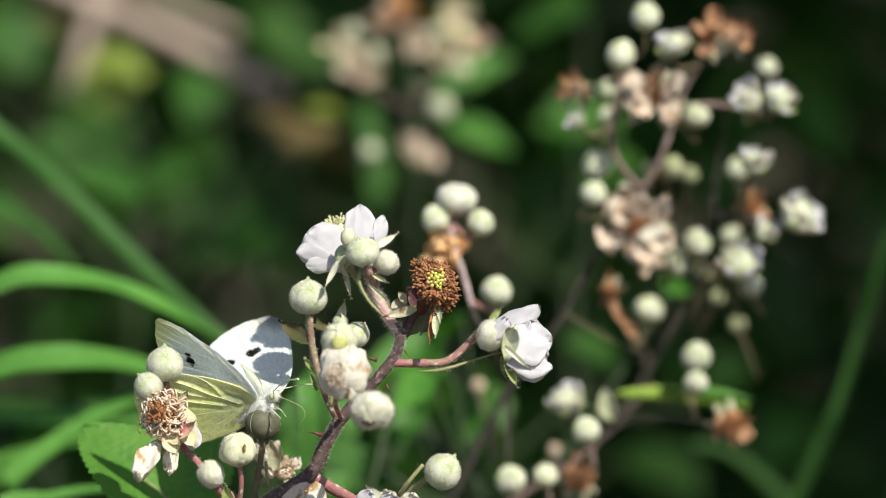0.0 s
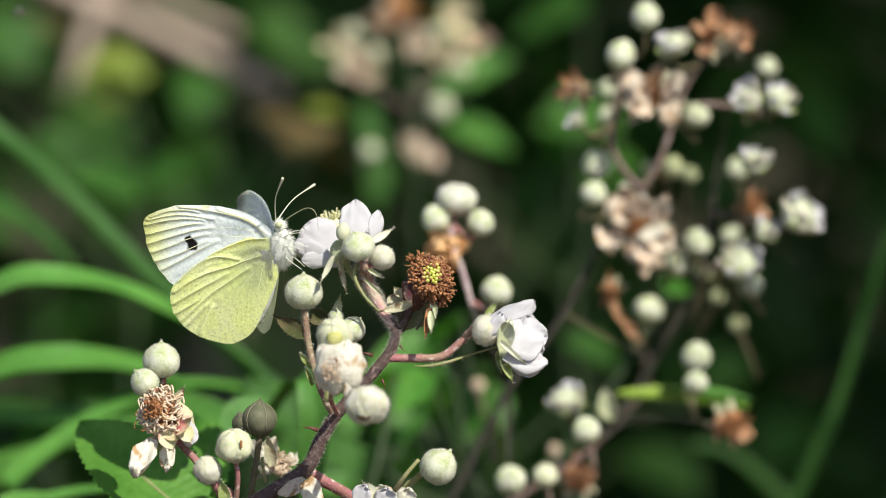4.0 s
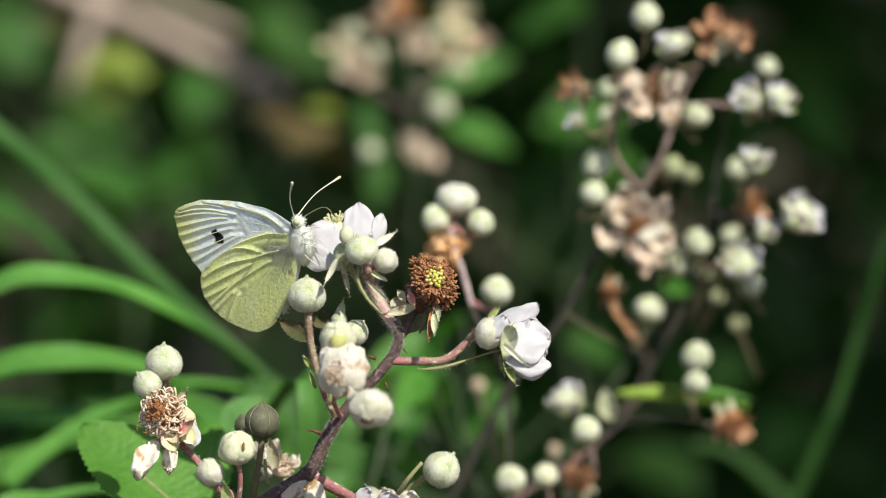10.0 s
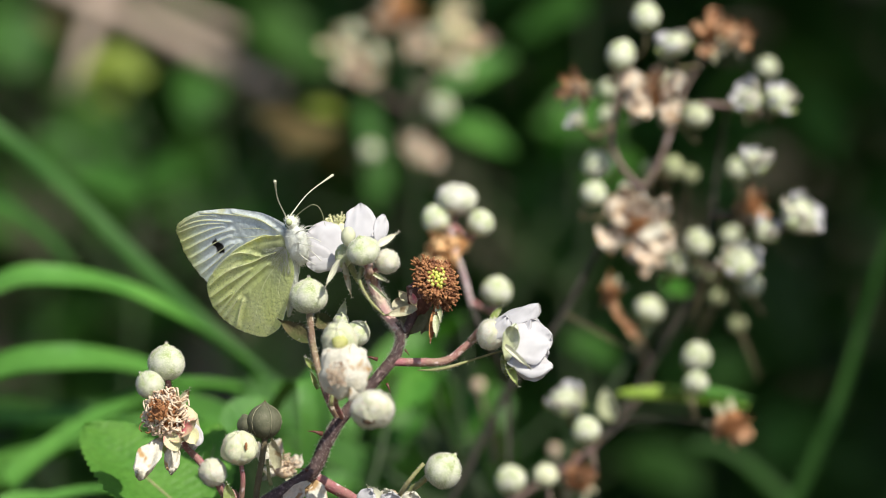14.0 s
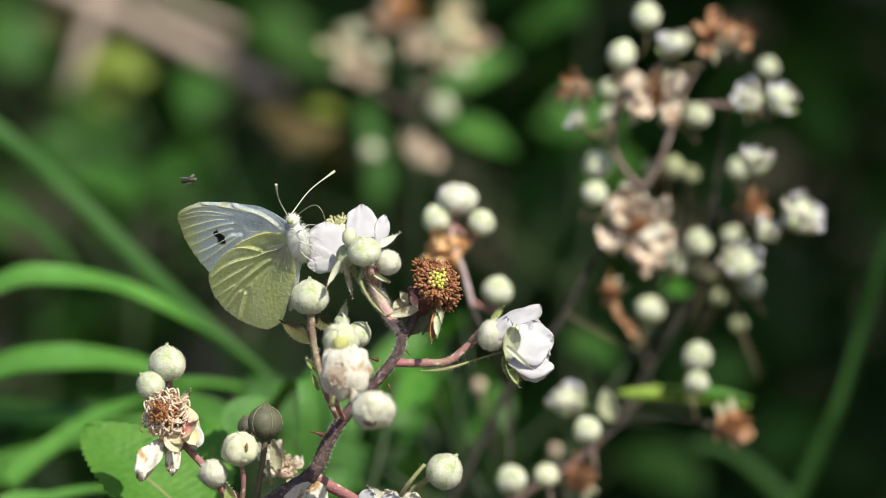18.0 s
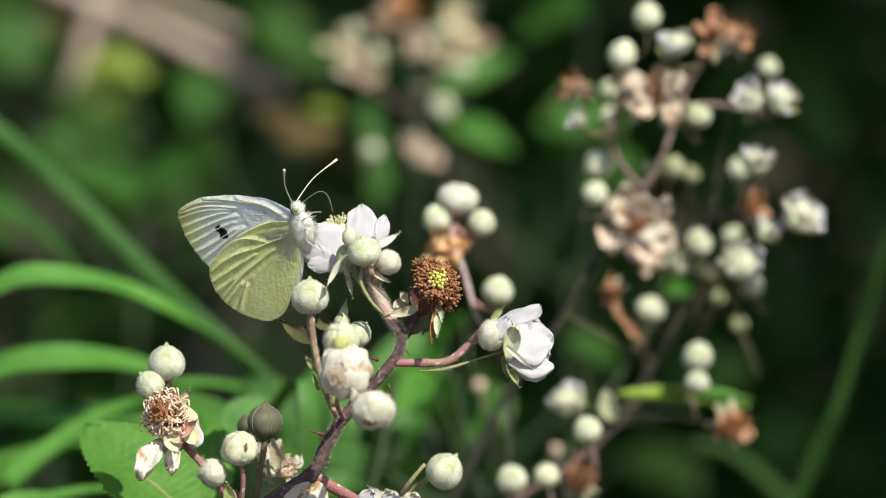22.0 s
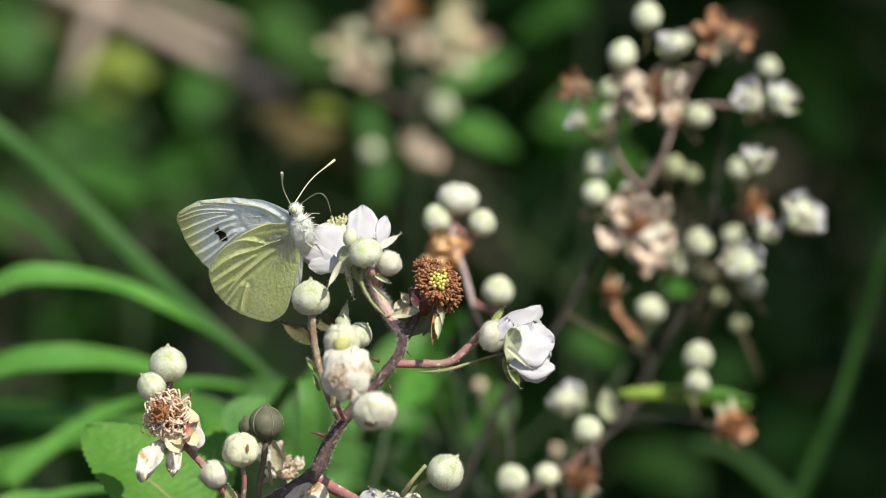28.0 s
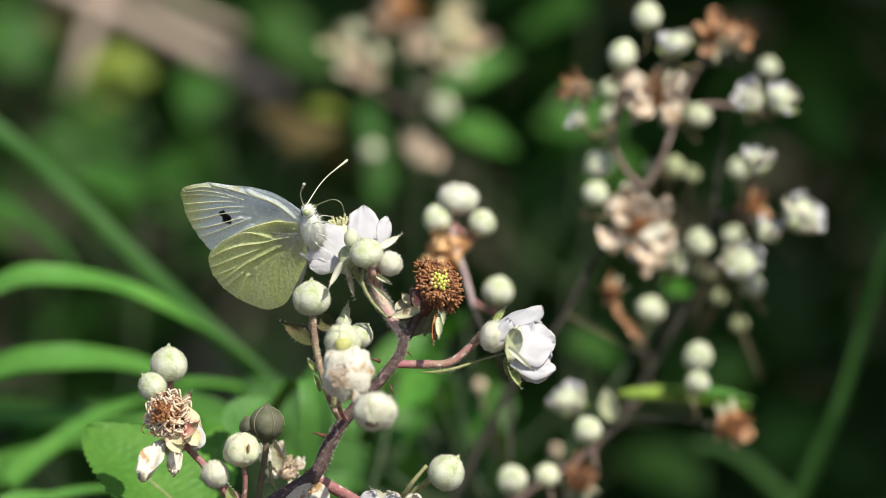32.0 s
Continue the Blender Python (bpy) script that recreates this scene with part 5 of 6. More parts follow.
    tube(seam, [Vector((math.sin(t) * 1.06, 0, math.cos(t) * 1.05)) for t in (2.4, 2.0, 1.6, 1.2, 0.8, 0.4, 0.12)], [.012, .016, .010], 5)
    seam = seam.mesh("seam", SEPAL_DRY)
    for k in range(5):
        part("seam", seam, None, o, "", m @ Matrix.Rotation((k + .5) * 2 * math.pi / 5, 4, "Z"))
    g = Geo()
    tube(g, [Vector((0, 0, .98)), Vector((.02, 0, 1.18)), Vector((.0, 0, 1.34))], [.12, .06, .02], 6)
    part("beak", g.mesh("beak", CALYX_BROWN), None, o, "", m)
    bud(b, 437, 755, .012, 36, (-.3, .8, 0), BUD_DARK_SHADE, .3)
    stem(b, [(468, 776, .004), (462, 815, .004), (452, 880, .004), (445, 980, .004)], [10, 11, 12], WEATHERED, 40, seed=24, name="stalk")
    stem(b, [(478, 860, .002), (474, 840, .001), (472, 815, 0)], [7, 5], STEM_GREEN, 20, seed=25, name="stalk")
    w = withered(b, 500, 830, .020, 80, (.2, .7, .5), STAMEN_TAN, (20, 80, 140, 200), CREAM, 4, 51, 60)
    sepal_blade(w, (490, 830, .012), (478, 770, .010), 24, (0, .2, .9), SEPAL_DRY, seed=52)
    sepal_blade(b, (408, 900, -.002), (398, 852, -.004), 24, (0, .2, .9), SEPAL, seed=53, name="bract", hairs=50)
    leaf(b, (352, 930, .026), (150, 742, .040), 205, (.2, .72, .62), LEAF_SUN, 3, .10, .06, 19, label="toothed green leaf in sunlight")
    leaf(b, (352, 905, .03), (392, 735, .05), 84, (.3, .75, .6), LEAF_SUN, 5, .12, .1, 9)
    return b


FRONT = front_spray()
SIDE = side_spray()


# ---- the butterfly: x to its head, z to its back, y to its left ----
def wing_material(name, base, second, spots, patches, dust, through=0.5, grains=6500, relief=0.12):
    """Powdery wing scales with dark spots, a tinted tip and dusted grains."""
    mat = material(name, base, second, 260, 0.6, through, relief, speck=dust, speck_scale=grains, vary=0.0, gloss=0.2, sheen=0.2)
    nt = mat.node_tree
    n, l = nt.nodes, nt.links
    hsv = next(x for x in n if x.bl_idname == "ShaderNodeHueSaturation")
    co = next(x for x in n if x.bl_idname == "ShaderNodeTexCoord")
    out = hsv.inputs["Color"].links[0].from_socket
    wob = n.new("ShaderNodeTexNoise")
    wob.inputs["Scale"].default_value = 900
    l.new(co.outputs["Object"], wob.inputs["Vector"])
    for (a, b), r, soft, col in list(patches) + [((a, b), r, 3.0, (0.010, 0.009, 0.010)) for a, b, r in spots]:
        dist = n.new("ShaderNodeVectorMath")
        dist.operation = "DISTANCE"
        flat = n.new("ShaderNodeVectorMath")
        flat.operation = "MULTIPLY"
        flat.inputs[1].default_value = (1, 0, 1)
        l.new(co.outputs["Object"], flat.inputs[0]), l.new(flat.outputs[0], dist.inputs[0])
        dist.inputs[1].default_value = (a * UNIT, 0, b * UNIT)
        add = n.new("ShaderNodeMath")
        add.operation = "MULTIPLY_ADD"
        l.new(wob.outputs["Fac"], add.inputs[0])
        add.inputs[1].default_value = UNIT * min(9.0, r * 0.8)
        l.new(dist.outputs["Value"], add.inputs[2])
        mr = n.new("ShaderNodeMapRange")
        mr.inputs[1].default_value, mr.inputs[2].default_value = (r + min(4.5, r * .4)) * UNIT, (r + min(4.5, r * .4) - soft) * UNIT
        l.new(add.outputs[0], mr.inputs[0])
        mx = n.new("ShaderNodeMix")
        mx.data_type = "RGBA"
        mx.inputs[7].default_value = (*col, 1)
        l.new(out, mx.inputs[6]), l.new(mr.outputs[0], mx.inputs[0])
        out = mx.outputs[2]
    l.new(out, hsv.inputs["Color"])
    return mat


SPOTS = ((14, 143, 9.0), (4, 137, 11.0), (-37, 122, 10.5))
WING_UNDER = wing_material("forewing_underside", (0.93, 0.97, 0.98), (0.94, 0.98, 0.98), SPOTS,
                           (((80, 268), 128, 95, (0.88, 0.88, 0.22)), ((34, 62), 20, 22, (0.62, 0.68, 0.72)), ((33, 44), 16, 18, (0.56, 0.62, 0.66)), ((-30, 278), 108, 80, (0.92, 0.92, 0.34)), ((24, 276), 96, 70, (0.90, 0.90, 0.32)), ((76, 110), 12, 10, (0.92, 0.92, 0.60))), (0.84, 0.89, 0.90), 0.50)
WING_TOP = wing_material("forewing_upperside", (0.93, 0.95, 0.97), (0.95, 0.96, 0.97), SPOTS,
                         (((74, 240), 66, 30, (0.34, 0.33, 0.34)), ((20, 20), 34, 34, (0.66, 0.67, 0.68))), (0.90, 0.91, 0.92), 0.50)
HIND_UNDER = wing_material("hindwing_underside", (0.92, 0.95, 0.43), (0.94, 0.96, 0.55), (),
                           (((-64, 42), 74, 70, (0.72, 0.78, 0.34)), ((13, 30), 13, 9, (0.95, 0.93, 0.24)), ((8, 52), 14, 9, (0.95, 0.93, 0.24)), ((-2, 74), 13, 9, (0.95, 0.93, 0.30)), ((-18, 24), 44, 44, (0.44, 0.47, 0.30)), ((-60, 22), 34, 34, (0.58, 0.62, 0.34))), (0.58, 0.63, 0.30), 0.50, 2800, 0.3)
HIND_TOP = wing_material("hindwing_upperside", (0.92, 0.94, 0.93), (0.95, 0.96, 0.95), (), (((0, 0), 45, 30, (0.76, 0.77, 0.74)),), (0.90, 0.91, 0.88), 0.50)
VEIN = material("wing_vein", (0.92, 0.92, 0.54), (0.94, 0.93, 0.66), 300, 0.6, 0.3, 0.0)
FUR = material("white_fur", (0.90, 0.90, 0.82), (0.94, 0.94, 0.90), 500, 0.9, 0.3, 0.5, gloss=0.1, sheen=0.3)
SKIN = material("grey_body", (0.56, 0.57, 0.52), (0.68, 0.69, 0.63), 600, 0.8, 0.0, 0.4)
EYE_MAT = material("green_eye", (0.34, 0.38, 0.20), (0.44, 0.47, 0.28), 900, 0.25, 0.0, 0.1)
FEELER = material("feeler", (0.62, 0.60, 0.44), (0.72, 0.70, 0.55), 1500, 0.6, 0.0, 0.2)
LEG = material("leg", (0.66, 0.65, 0.56), (0.76, 0.75, 0.68), 900, 0.7, 0.1, 0.2)

FORE_RIM = [(29, -3), (46, 17), (59, 37), (67, 58), (74, 91), (76, 127), (76, 164), (70, 184), (63, 205), (54, 220), (43, 224), (25, 222), (7, 220), (-7, 217), (-22, 210), (-38, 201), (-52, 191), (-65, 180), (-73, 162), (-65, 117), (-43, 58), (-17, 15), (-1, -3)]
HIND_RIM = [(15, 4), (12, 22), (12, 38), (5, 56), (-14, 91), (-44, 128), (-62, 148), (-82, 167), (-93, 172), (-108, 173), (-123, 171), (-138, 164), (-152, 152), (-164, 136), (-173, 119), (-179, 96), (-182, 72), (-180, 54), (-172, 39), (-161, 26), (-144, 15), (-122, 7), (-106, 0), (-84, -8), (-62, -16), (-41, -17), (-10, -8)]


def wing(name, rim, side, mats, veins, faint, parent, camber, lift):
    """One wing: a thin cambered plate, upper and under side each of its own scales, its veins raised parts, the faint ones without a pleat. side: -1 the right wing."""
    pts = curve([Vector((a * UNIT, 0, b * UNIT)) for a, b in rim + rim[:1]], 14)[:-1]
    n, rings = len(pts), 40
    mid = sum(pts, Vector()) * (0.35 / n)
    ribs = [curve([Vector((a * UNIT, 0, b * UNIT)) for a, b in line], 6) for line in veins]
    rib_a = np.array([tuple(p) for r in ribs for p in r[:-1]])
    rib_d = np.array([tuple(p) for r in ribs for p in r[1:]]) - rib_a
    rib_l = (rib_d ** 2).sum(1)

    def height(q):
        """The plate's bend and its pleats: a ridge along each vein, a dip beside it."""
        s = q.length / (250 * UNIT)
        w = np.array(tuple(q)) - rib_a
        t = np.clip((w * rib_d).sum(1) / rib_l, 0, 1)
        near = math.sqrt((((w - rib_d * t[:, None]) ** 2).sum(1)).min()) / UNIT
        pleat = 0.00017 * math.exp(-(near / 3.0) ** 2) - 0.00015 * math.exp(-((near - 8) / 5) ** 2)
        pleat += 0.000045 * noise.noise(q * 1500) + 0.00003 * noise.noise(q * 3600)
        return (camber * math.sin(min(1, s) * math.pi * 0.8) * 0.0022 + pleat + lift) * side

    g = Geo()
    flat = [mid]
    for k in range(1, rings + 1):
        for i, p in enumerate(pts):
            q = mid.lerp(p, k / rings)
            if k == rings:
                q *= 1 + 0.008 * noise.noise(p * 700)
            flat.append(q)
    high = [height(q) for q in flat]
    faces = [(0, 1 + i, 1 + (i + 1) % n) for i in range(n)]
    faces += [(1 + (k - 1) * n + i, 1 + k * n + i, 1 + k * n + (i + 1) % n, 1 + (k - 1) * n + (i + 1) % n) for k in range(1, rings) for i in range(n)]
    for layer in (0, 1):
        off = (0.00005 if layer else -0.00005) * side
        g.add([q + Vector((0, h + off, 0)) for q, h in zip(flat, high)], faces, layer)
    ob = part(name, g.mesh(name, mats), None, parent, "", Matrix.Identity(4))
    for line in veins + faint:
        vg = Geo()
        c = []
        for p in curve([Vector((a * UNIT, 0, b * UNIT)) for a, b in line], 6):
            c.append(p + Vector((0, height(p) + 0.00003 * side, 0)))
        tube(vg, c, [0.00003, 0.00006, 0.00004, 0.00003] if line in faint else [0.00003, 0.00009, 0.00010, 0.00007], 6)
        part("vein", vg.mesh("vein", VEIN), None, ob, "", Matrix.Identity(4))
    return ob


FORE_VEINS = [[(17, 2), (40, 25), (53, 47), (67, 89)], [(15, 6), (37, 24), (51, 48), (59, 72), (65, 98), (72, 131)], [(65, 106), (70, 126), (73, 157)], [(64, 124), (68, 149), (66, 180), (55, 211)], [(51, 98), (59, 146), (58, 179), (50, 216)],
              [(49, 115), (52, 148), (49, 184), (41, 221)], [(43, 117), (42, 141), (34, 180), (24, 219)], [(35, 102), (31, 133), (21, 172), (7, 217)], [(24, 111), (15, 146), (4, 174), (-9, 212)], [(11, 109), (1, 135), (-11, 163), (-25, 205)],
              [(11, 94), (-4, 124), (-22, 158), (-41, 196)], [(-4, 10), (-26, 62), (-46, 112), (-63, 165)]]
FORE_CELL = [[(11, 6), (17, 48), (18, 86), (25, 109)], [(16, 10), (32, 50), (35, 102)]]
HIND_VEINS = [[(13, 9), (9, 40), (-4, 71), (-17, 95), (-31, 114)], [(-29, 54), (-25, 74), (-26, 96), (-36, 120), (-58, 146), (-75, 158)], [(-19, 18), (-30, 45), (-41, 68), (-57, 111), (-77, 144), (-97, 168)], [(-56, 75), (-68, 93), (-90, 127), (-118, 168)],
              [(-42, 35), (-60, 59), (-76, 79), (-93, 100), (-125, 131), (-148, 152)], [(-104, 118), (-116, 135), (-135, 162)], [(-112, 105), (-130, 121), (-157, 144)], [(-116, 96), (-134, 105), (-170, 118)]]
HIND_CELL = [[(-8, 6), (-67, 14), (-92, 20), (-119, 11)], [(-30, 10), (-80, 48), (-120, 66), (-176, 84)], [(-19, 18), (-44, 60), (-56, 75)]]


def butterfly():
    b = thing("butterfly", (0, 0, 0), "white butterfly with black-spotted wings feeding on bramble", "butterfly")
    parts = {}
    for side, s in (("right", -1), ("left", 1)):
        parts["fore_" + side] = wing("forewing", FORE_RIM, s, [WING_TOP, WING_UNDER], FORE_VEINS, FORE_CELL, b, 0.5, 0.0001)
        parts["hind_" + side] = wing("hindwing", HIND_RIM, s, [HIND_TOP, HIND_UNDER], HIND_VEINS, HIND_CELL, b, 0.5, 0.00055)
    rnd = random.Random(9)
    g = Geo()
    ball(g, (-6 * UNIT, 0, -20 * UNIT), (36 * UNIT, 15 * UNIT, 23 * UNIT), None, 18, 12, 0, .3)
    for i in range(900):
        n = Vector((rnd.gauss(0, 1), rnd.gauss(0, 1), rnd.gauss(0, 1))).normalized()
        p = Vector((-6 + n.x * 35, n.y * 14.5, -20 + n.z * 22.5)) * UNIT
        spike(g, p, n + Vector((-0.6, 0, 0.1)), rnd.uniform(5, 12) * UNIT, 0.42 * UNIT)
    for s in (-1, 1):  # long hairs combed back over the wing roots
        for i in range(560):
            a = rnd.uniform(1.75, 3.3)
            way = Vector((math.cos(a), s * rnd.uniform(-0.02, 0.06), math.sin(a)))
            q = rnd.uniform(4, 46)
            spike(g, Vector((-6 + way.x * q, s * (12 + 0.08 * q), -4 + way.z * q)) * UNIT, way, rnd.uniform(8, 20) * UNIT, 0.22 * UNIT)
    part("thorax", g.mesh("thorax", FUR), None, b, "white furry thorax", Matrix.Identity(4))
    g = Geo()
    line = curve([Vector((-25, 0, -10)) * UNIT, Vector((-70, 0, -3)) * UNIT, Vector((-112, 0, 6)) * UNIT, Vector((-146, 0, 17)) * UNIT], 6)
    tube(g, line, [12 * UNIT, 10 * UNIT, 8.5 * UNIT, 3 * UNIT], 12, 0, .05)
    for i in range(160):
        p = line[rnd.randrange(1, len(line) - 1)]
        n = Vector((-.7, rnd.gauss(0, .4), -abs(rnd.gauss(0, 1)))).normalized()
        spike(g, p + Vector((0, n.y, n.z)) * 7 * UNIT, n, rnd.uniform(4, 8) * UNIT, 0.5 * UNIT)
    part("abdomen", g.mesh("abdomen", [SKIN]), None, b, "slender grey abdomen", Matrix.Identity(4))
    g = Geo()
    ball(g, (36 * UNIT, 0, -14 * UNIT), (11 * UNIT, 12 * UNIT, 11 * UNIT), None, 12, 8, 0, .1)
    for i in range(150):
        n = Vector((rnd.uniform(-.2, 1), rnd.gauss(0, .7), rnd.gauss(0, .8))).normalized()
        spike(g, Vector((36 + n.x * 10, n.y * 10, -14 + n.z * 10)) * UNIT, n + Vector((.2, 0, -.5)), rnd.uniform(4, 9) * UNIT, 0.4 * UNIT)
    head = part("head", g.mesh("head", FUR), None, b, "", Matrix.Identity(4))
    for s in (-1, 1):
        g = Geo()
        ball(g, (39 * UNIT, s * 8 * UNIT, -15 * UNIT), 6.5 * UNIT, None, 12, 8)
        part("eye", g.mesh("eye", EYE_MAT), None, head, "", Matrix.Identity(4))
    for s, tip in ((-1, ANT_RIGHT), (1, ANT_LEFT)):
        g = Geo()
        a, e = Vector((44, s * 4, -8)) * UNIT, Vector(tip) * UNIT
        bend = (e - a).cross(Vector((0, 1, 0))).normalized() * 7 * UNIT
        c = curve([a, a.lerp(e, .5) + bend, e], 8)
        tube(g, c, [1.2 * UNIT, 0.95 * UNIT, 0.95 * UNIT, 1.1 * UNIT, 2.5 * UNIT], 6)
        ball(g, e, 2.6 * UNIT, None, 8, 6)
        part("antenna", g.mesh("antenna", FEELER), None, head, "thin clubbed antenna", Matrix.Identity(4))
    g = Geo()
    tube(g, curve([Vector((46, 0, -22)) * UNIT, Vector((64, 0, -46)) * UNIT, Vector((74, 0, -66)) * UNIT, Vector((66, 0, -80)) * UNIT, Vector((37, 0, -86)) * UNIT], 6), [0.7 * UNIT, .4 * UNIT], 5)
    part("proboscis", g.mesh("proboscis", EYE_MAT), None, head, "", Matrix.Identity(4))
    for s in (-1, 1):
        for x, k, e in ((18, (26, 12, -38), (30, 9, -56)), (2, (4, 16, -42), (0, 12, -64)), (-14, (-22, 14, -40), (-36, 10, -62))):
            g = Geo()
            tube(g, curve([Vector((x, s * 8, -26)) * UNIT, Vector((k[0], s * k[1], k[2])) * UNIT, Vector((e[0], s * e[1], e[2])) * UNIT], 5), [1.5 * UNIT, 0.9 * UNIT, 0.6 * UNIT], 5)
            part("leg", g.mesh("leg", LEG), None, b, "", Matrix.Identity(4))
    return b, parts


ANT_RIGHT, ANT_LEFT = (137, -65, -36), (94, 96, -46)


# ---- the small fly that passes twice ----
def fly():
    b = thing("fly", (0, 0, 0), "tiny dark fly hovering past", "fly")
    dark = material("fly_body", (0.03, 0.028, 0.025), (0.09, 0.08, 0.05), 900, 0.4, 0, .2)
    clear = material("fly_wing", (0.30, 0.30, 0.30), (0.4, 0.4, 0.4), 900, 0.3, 0.6, 0)
    for name, c, r in (("thorax", (3, 0, 0), (7, 5, 5)), ("abdomen", (-9, 0, -1), (10, 5, 4)), ("head", (11, 0, 0), (4, 5, 4))):
        g = Geo()
        ball(g, Vector(c) * UNIT, Vector(r) * UNIT, None, 10, 7, 0, .1)
        part(name, g.mesh(name, dark), None, b, "", Matrix.Identity(4))
    for s in (-1, 1):
        g = Geo()
        grid(g, [[Vector((2 - 7 * t + 5 * c * math.sin(math.pi * min(1, t + .1)), s * (4 + 20 * t), 4 + 5 * t)) * UNIT for c in (-1, 0, 1)] for t in (0, .25, .5, .75, 1)])
        part("wing", g.mesh("wing", clear), None, b, "", Matrix.Identity(4))
    for s in (-1, 1):
        for x in (6, 2, -2):
            g = Geo()
            tube(g, [Vector((x, s * 3, -3)) * UNIT, Vector((x - 2, s * 8, -8)) * UNIT, Vector((x - 5, s * 9, -14)) * UNIT], [.8 * UNIT, .5 * UNIT], 4)
            part("leg", g.mesh("leg", dark), None, b, "", Matrix.Identity(4))
    return b


BUTTERFLY, WINGS = butterfly()
FLY = fly()


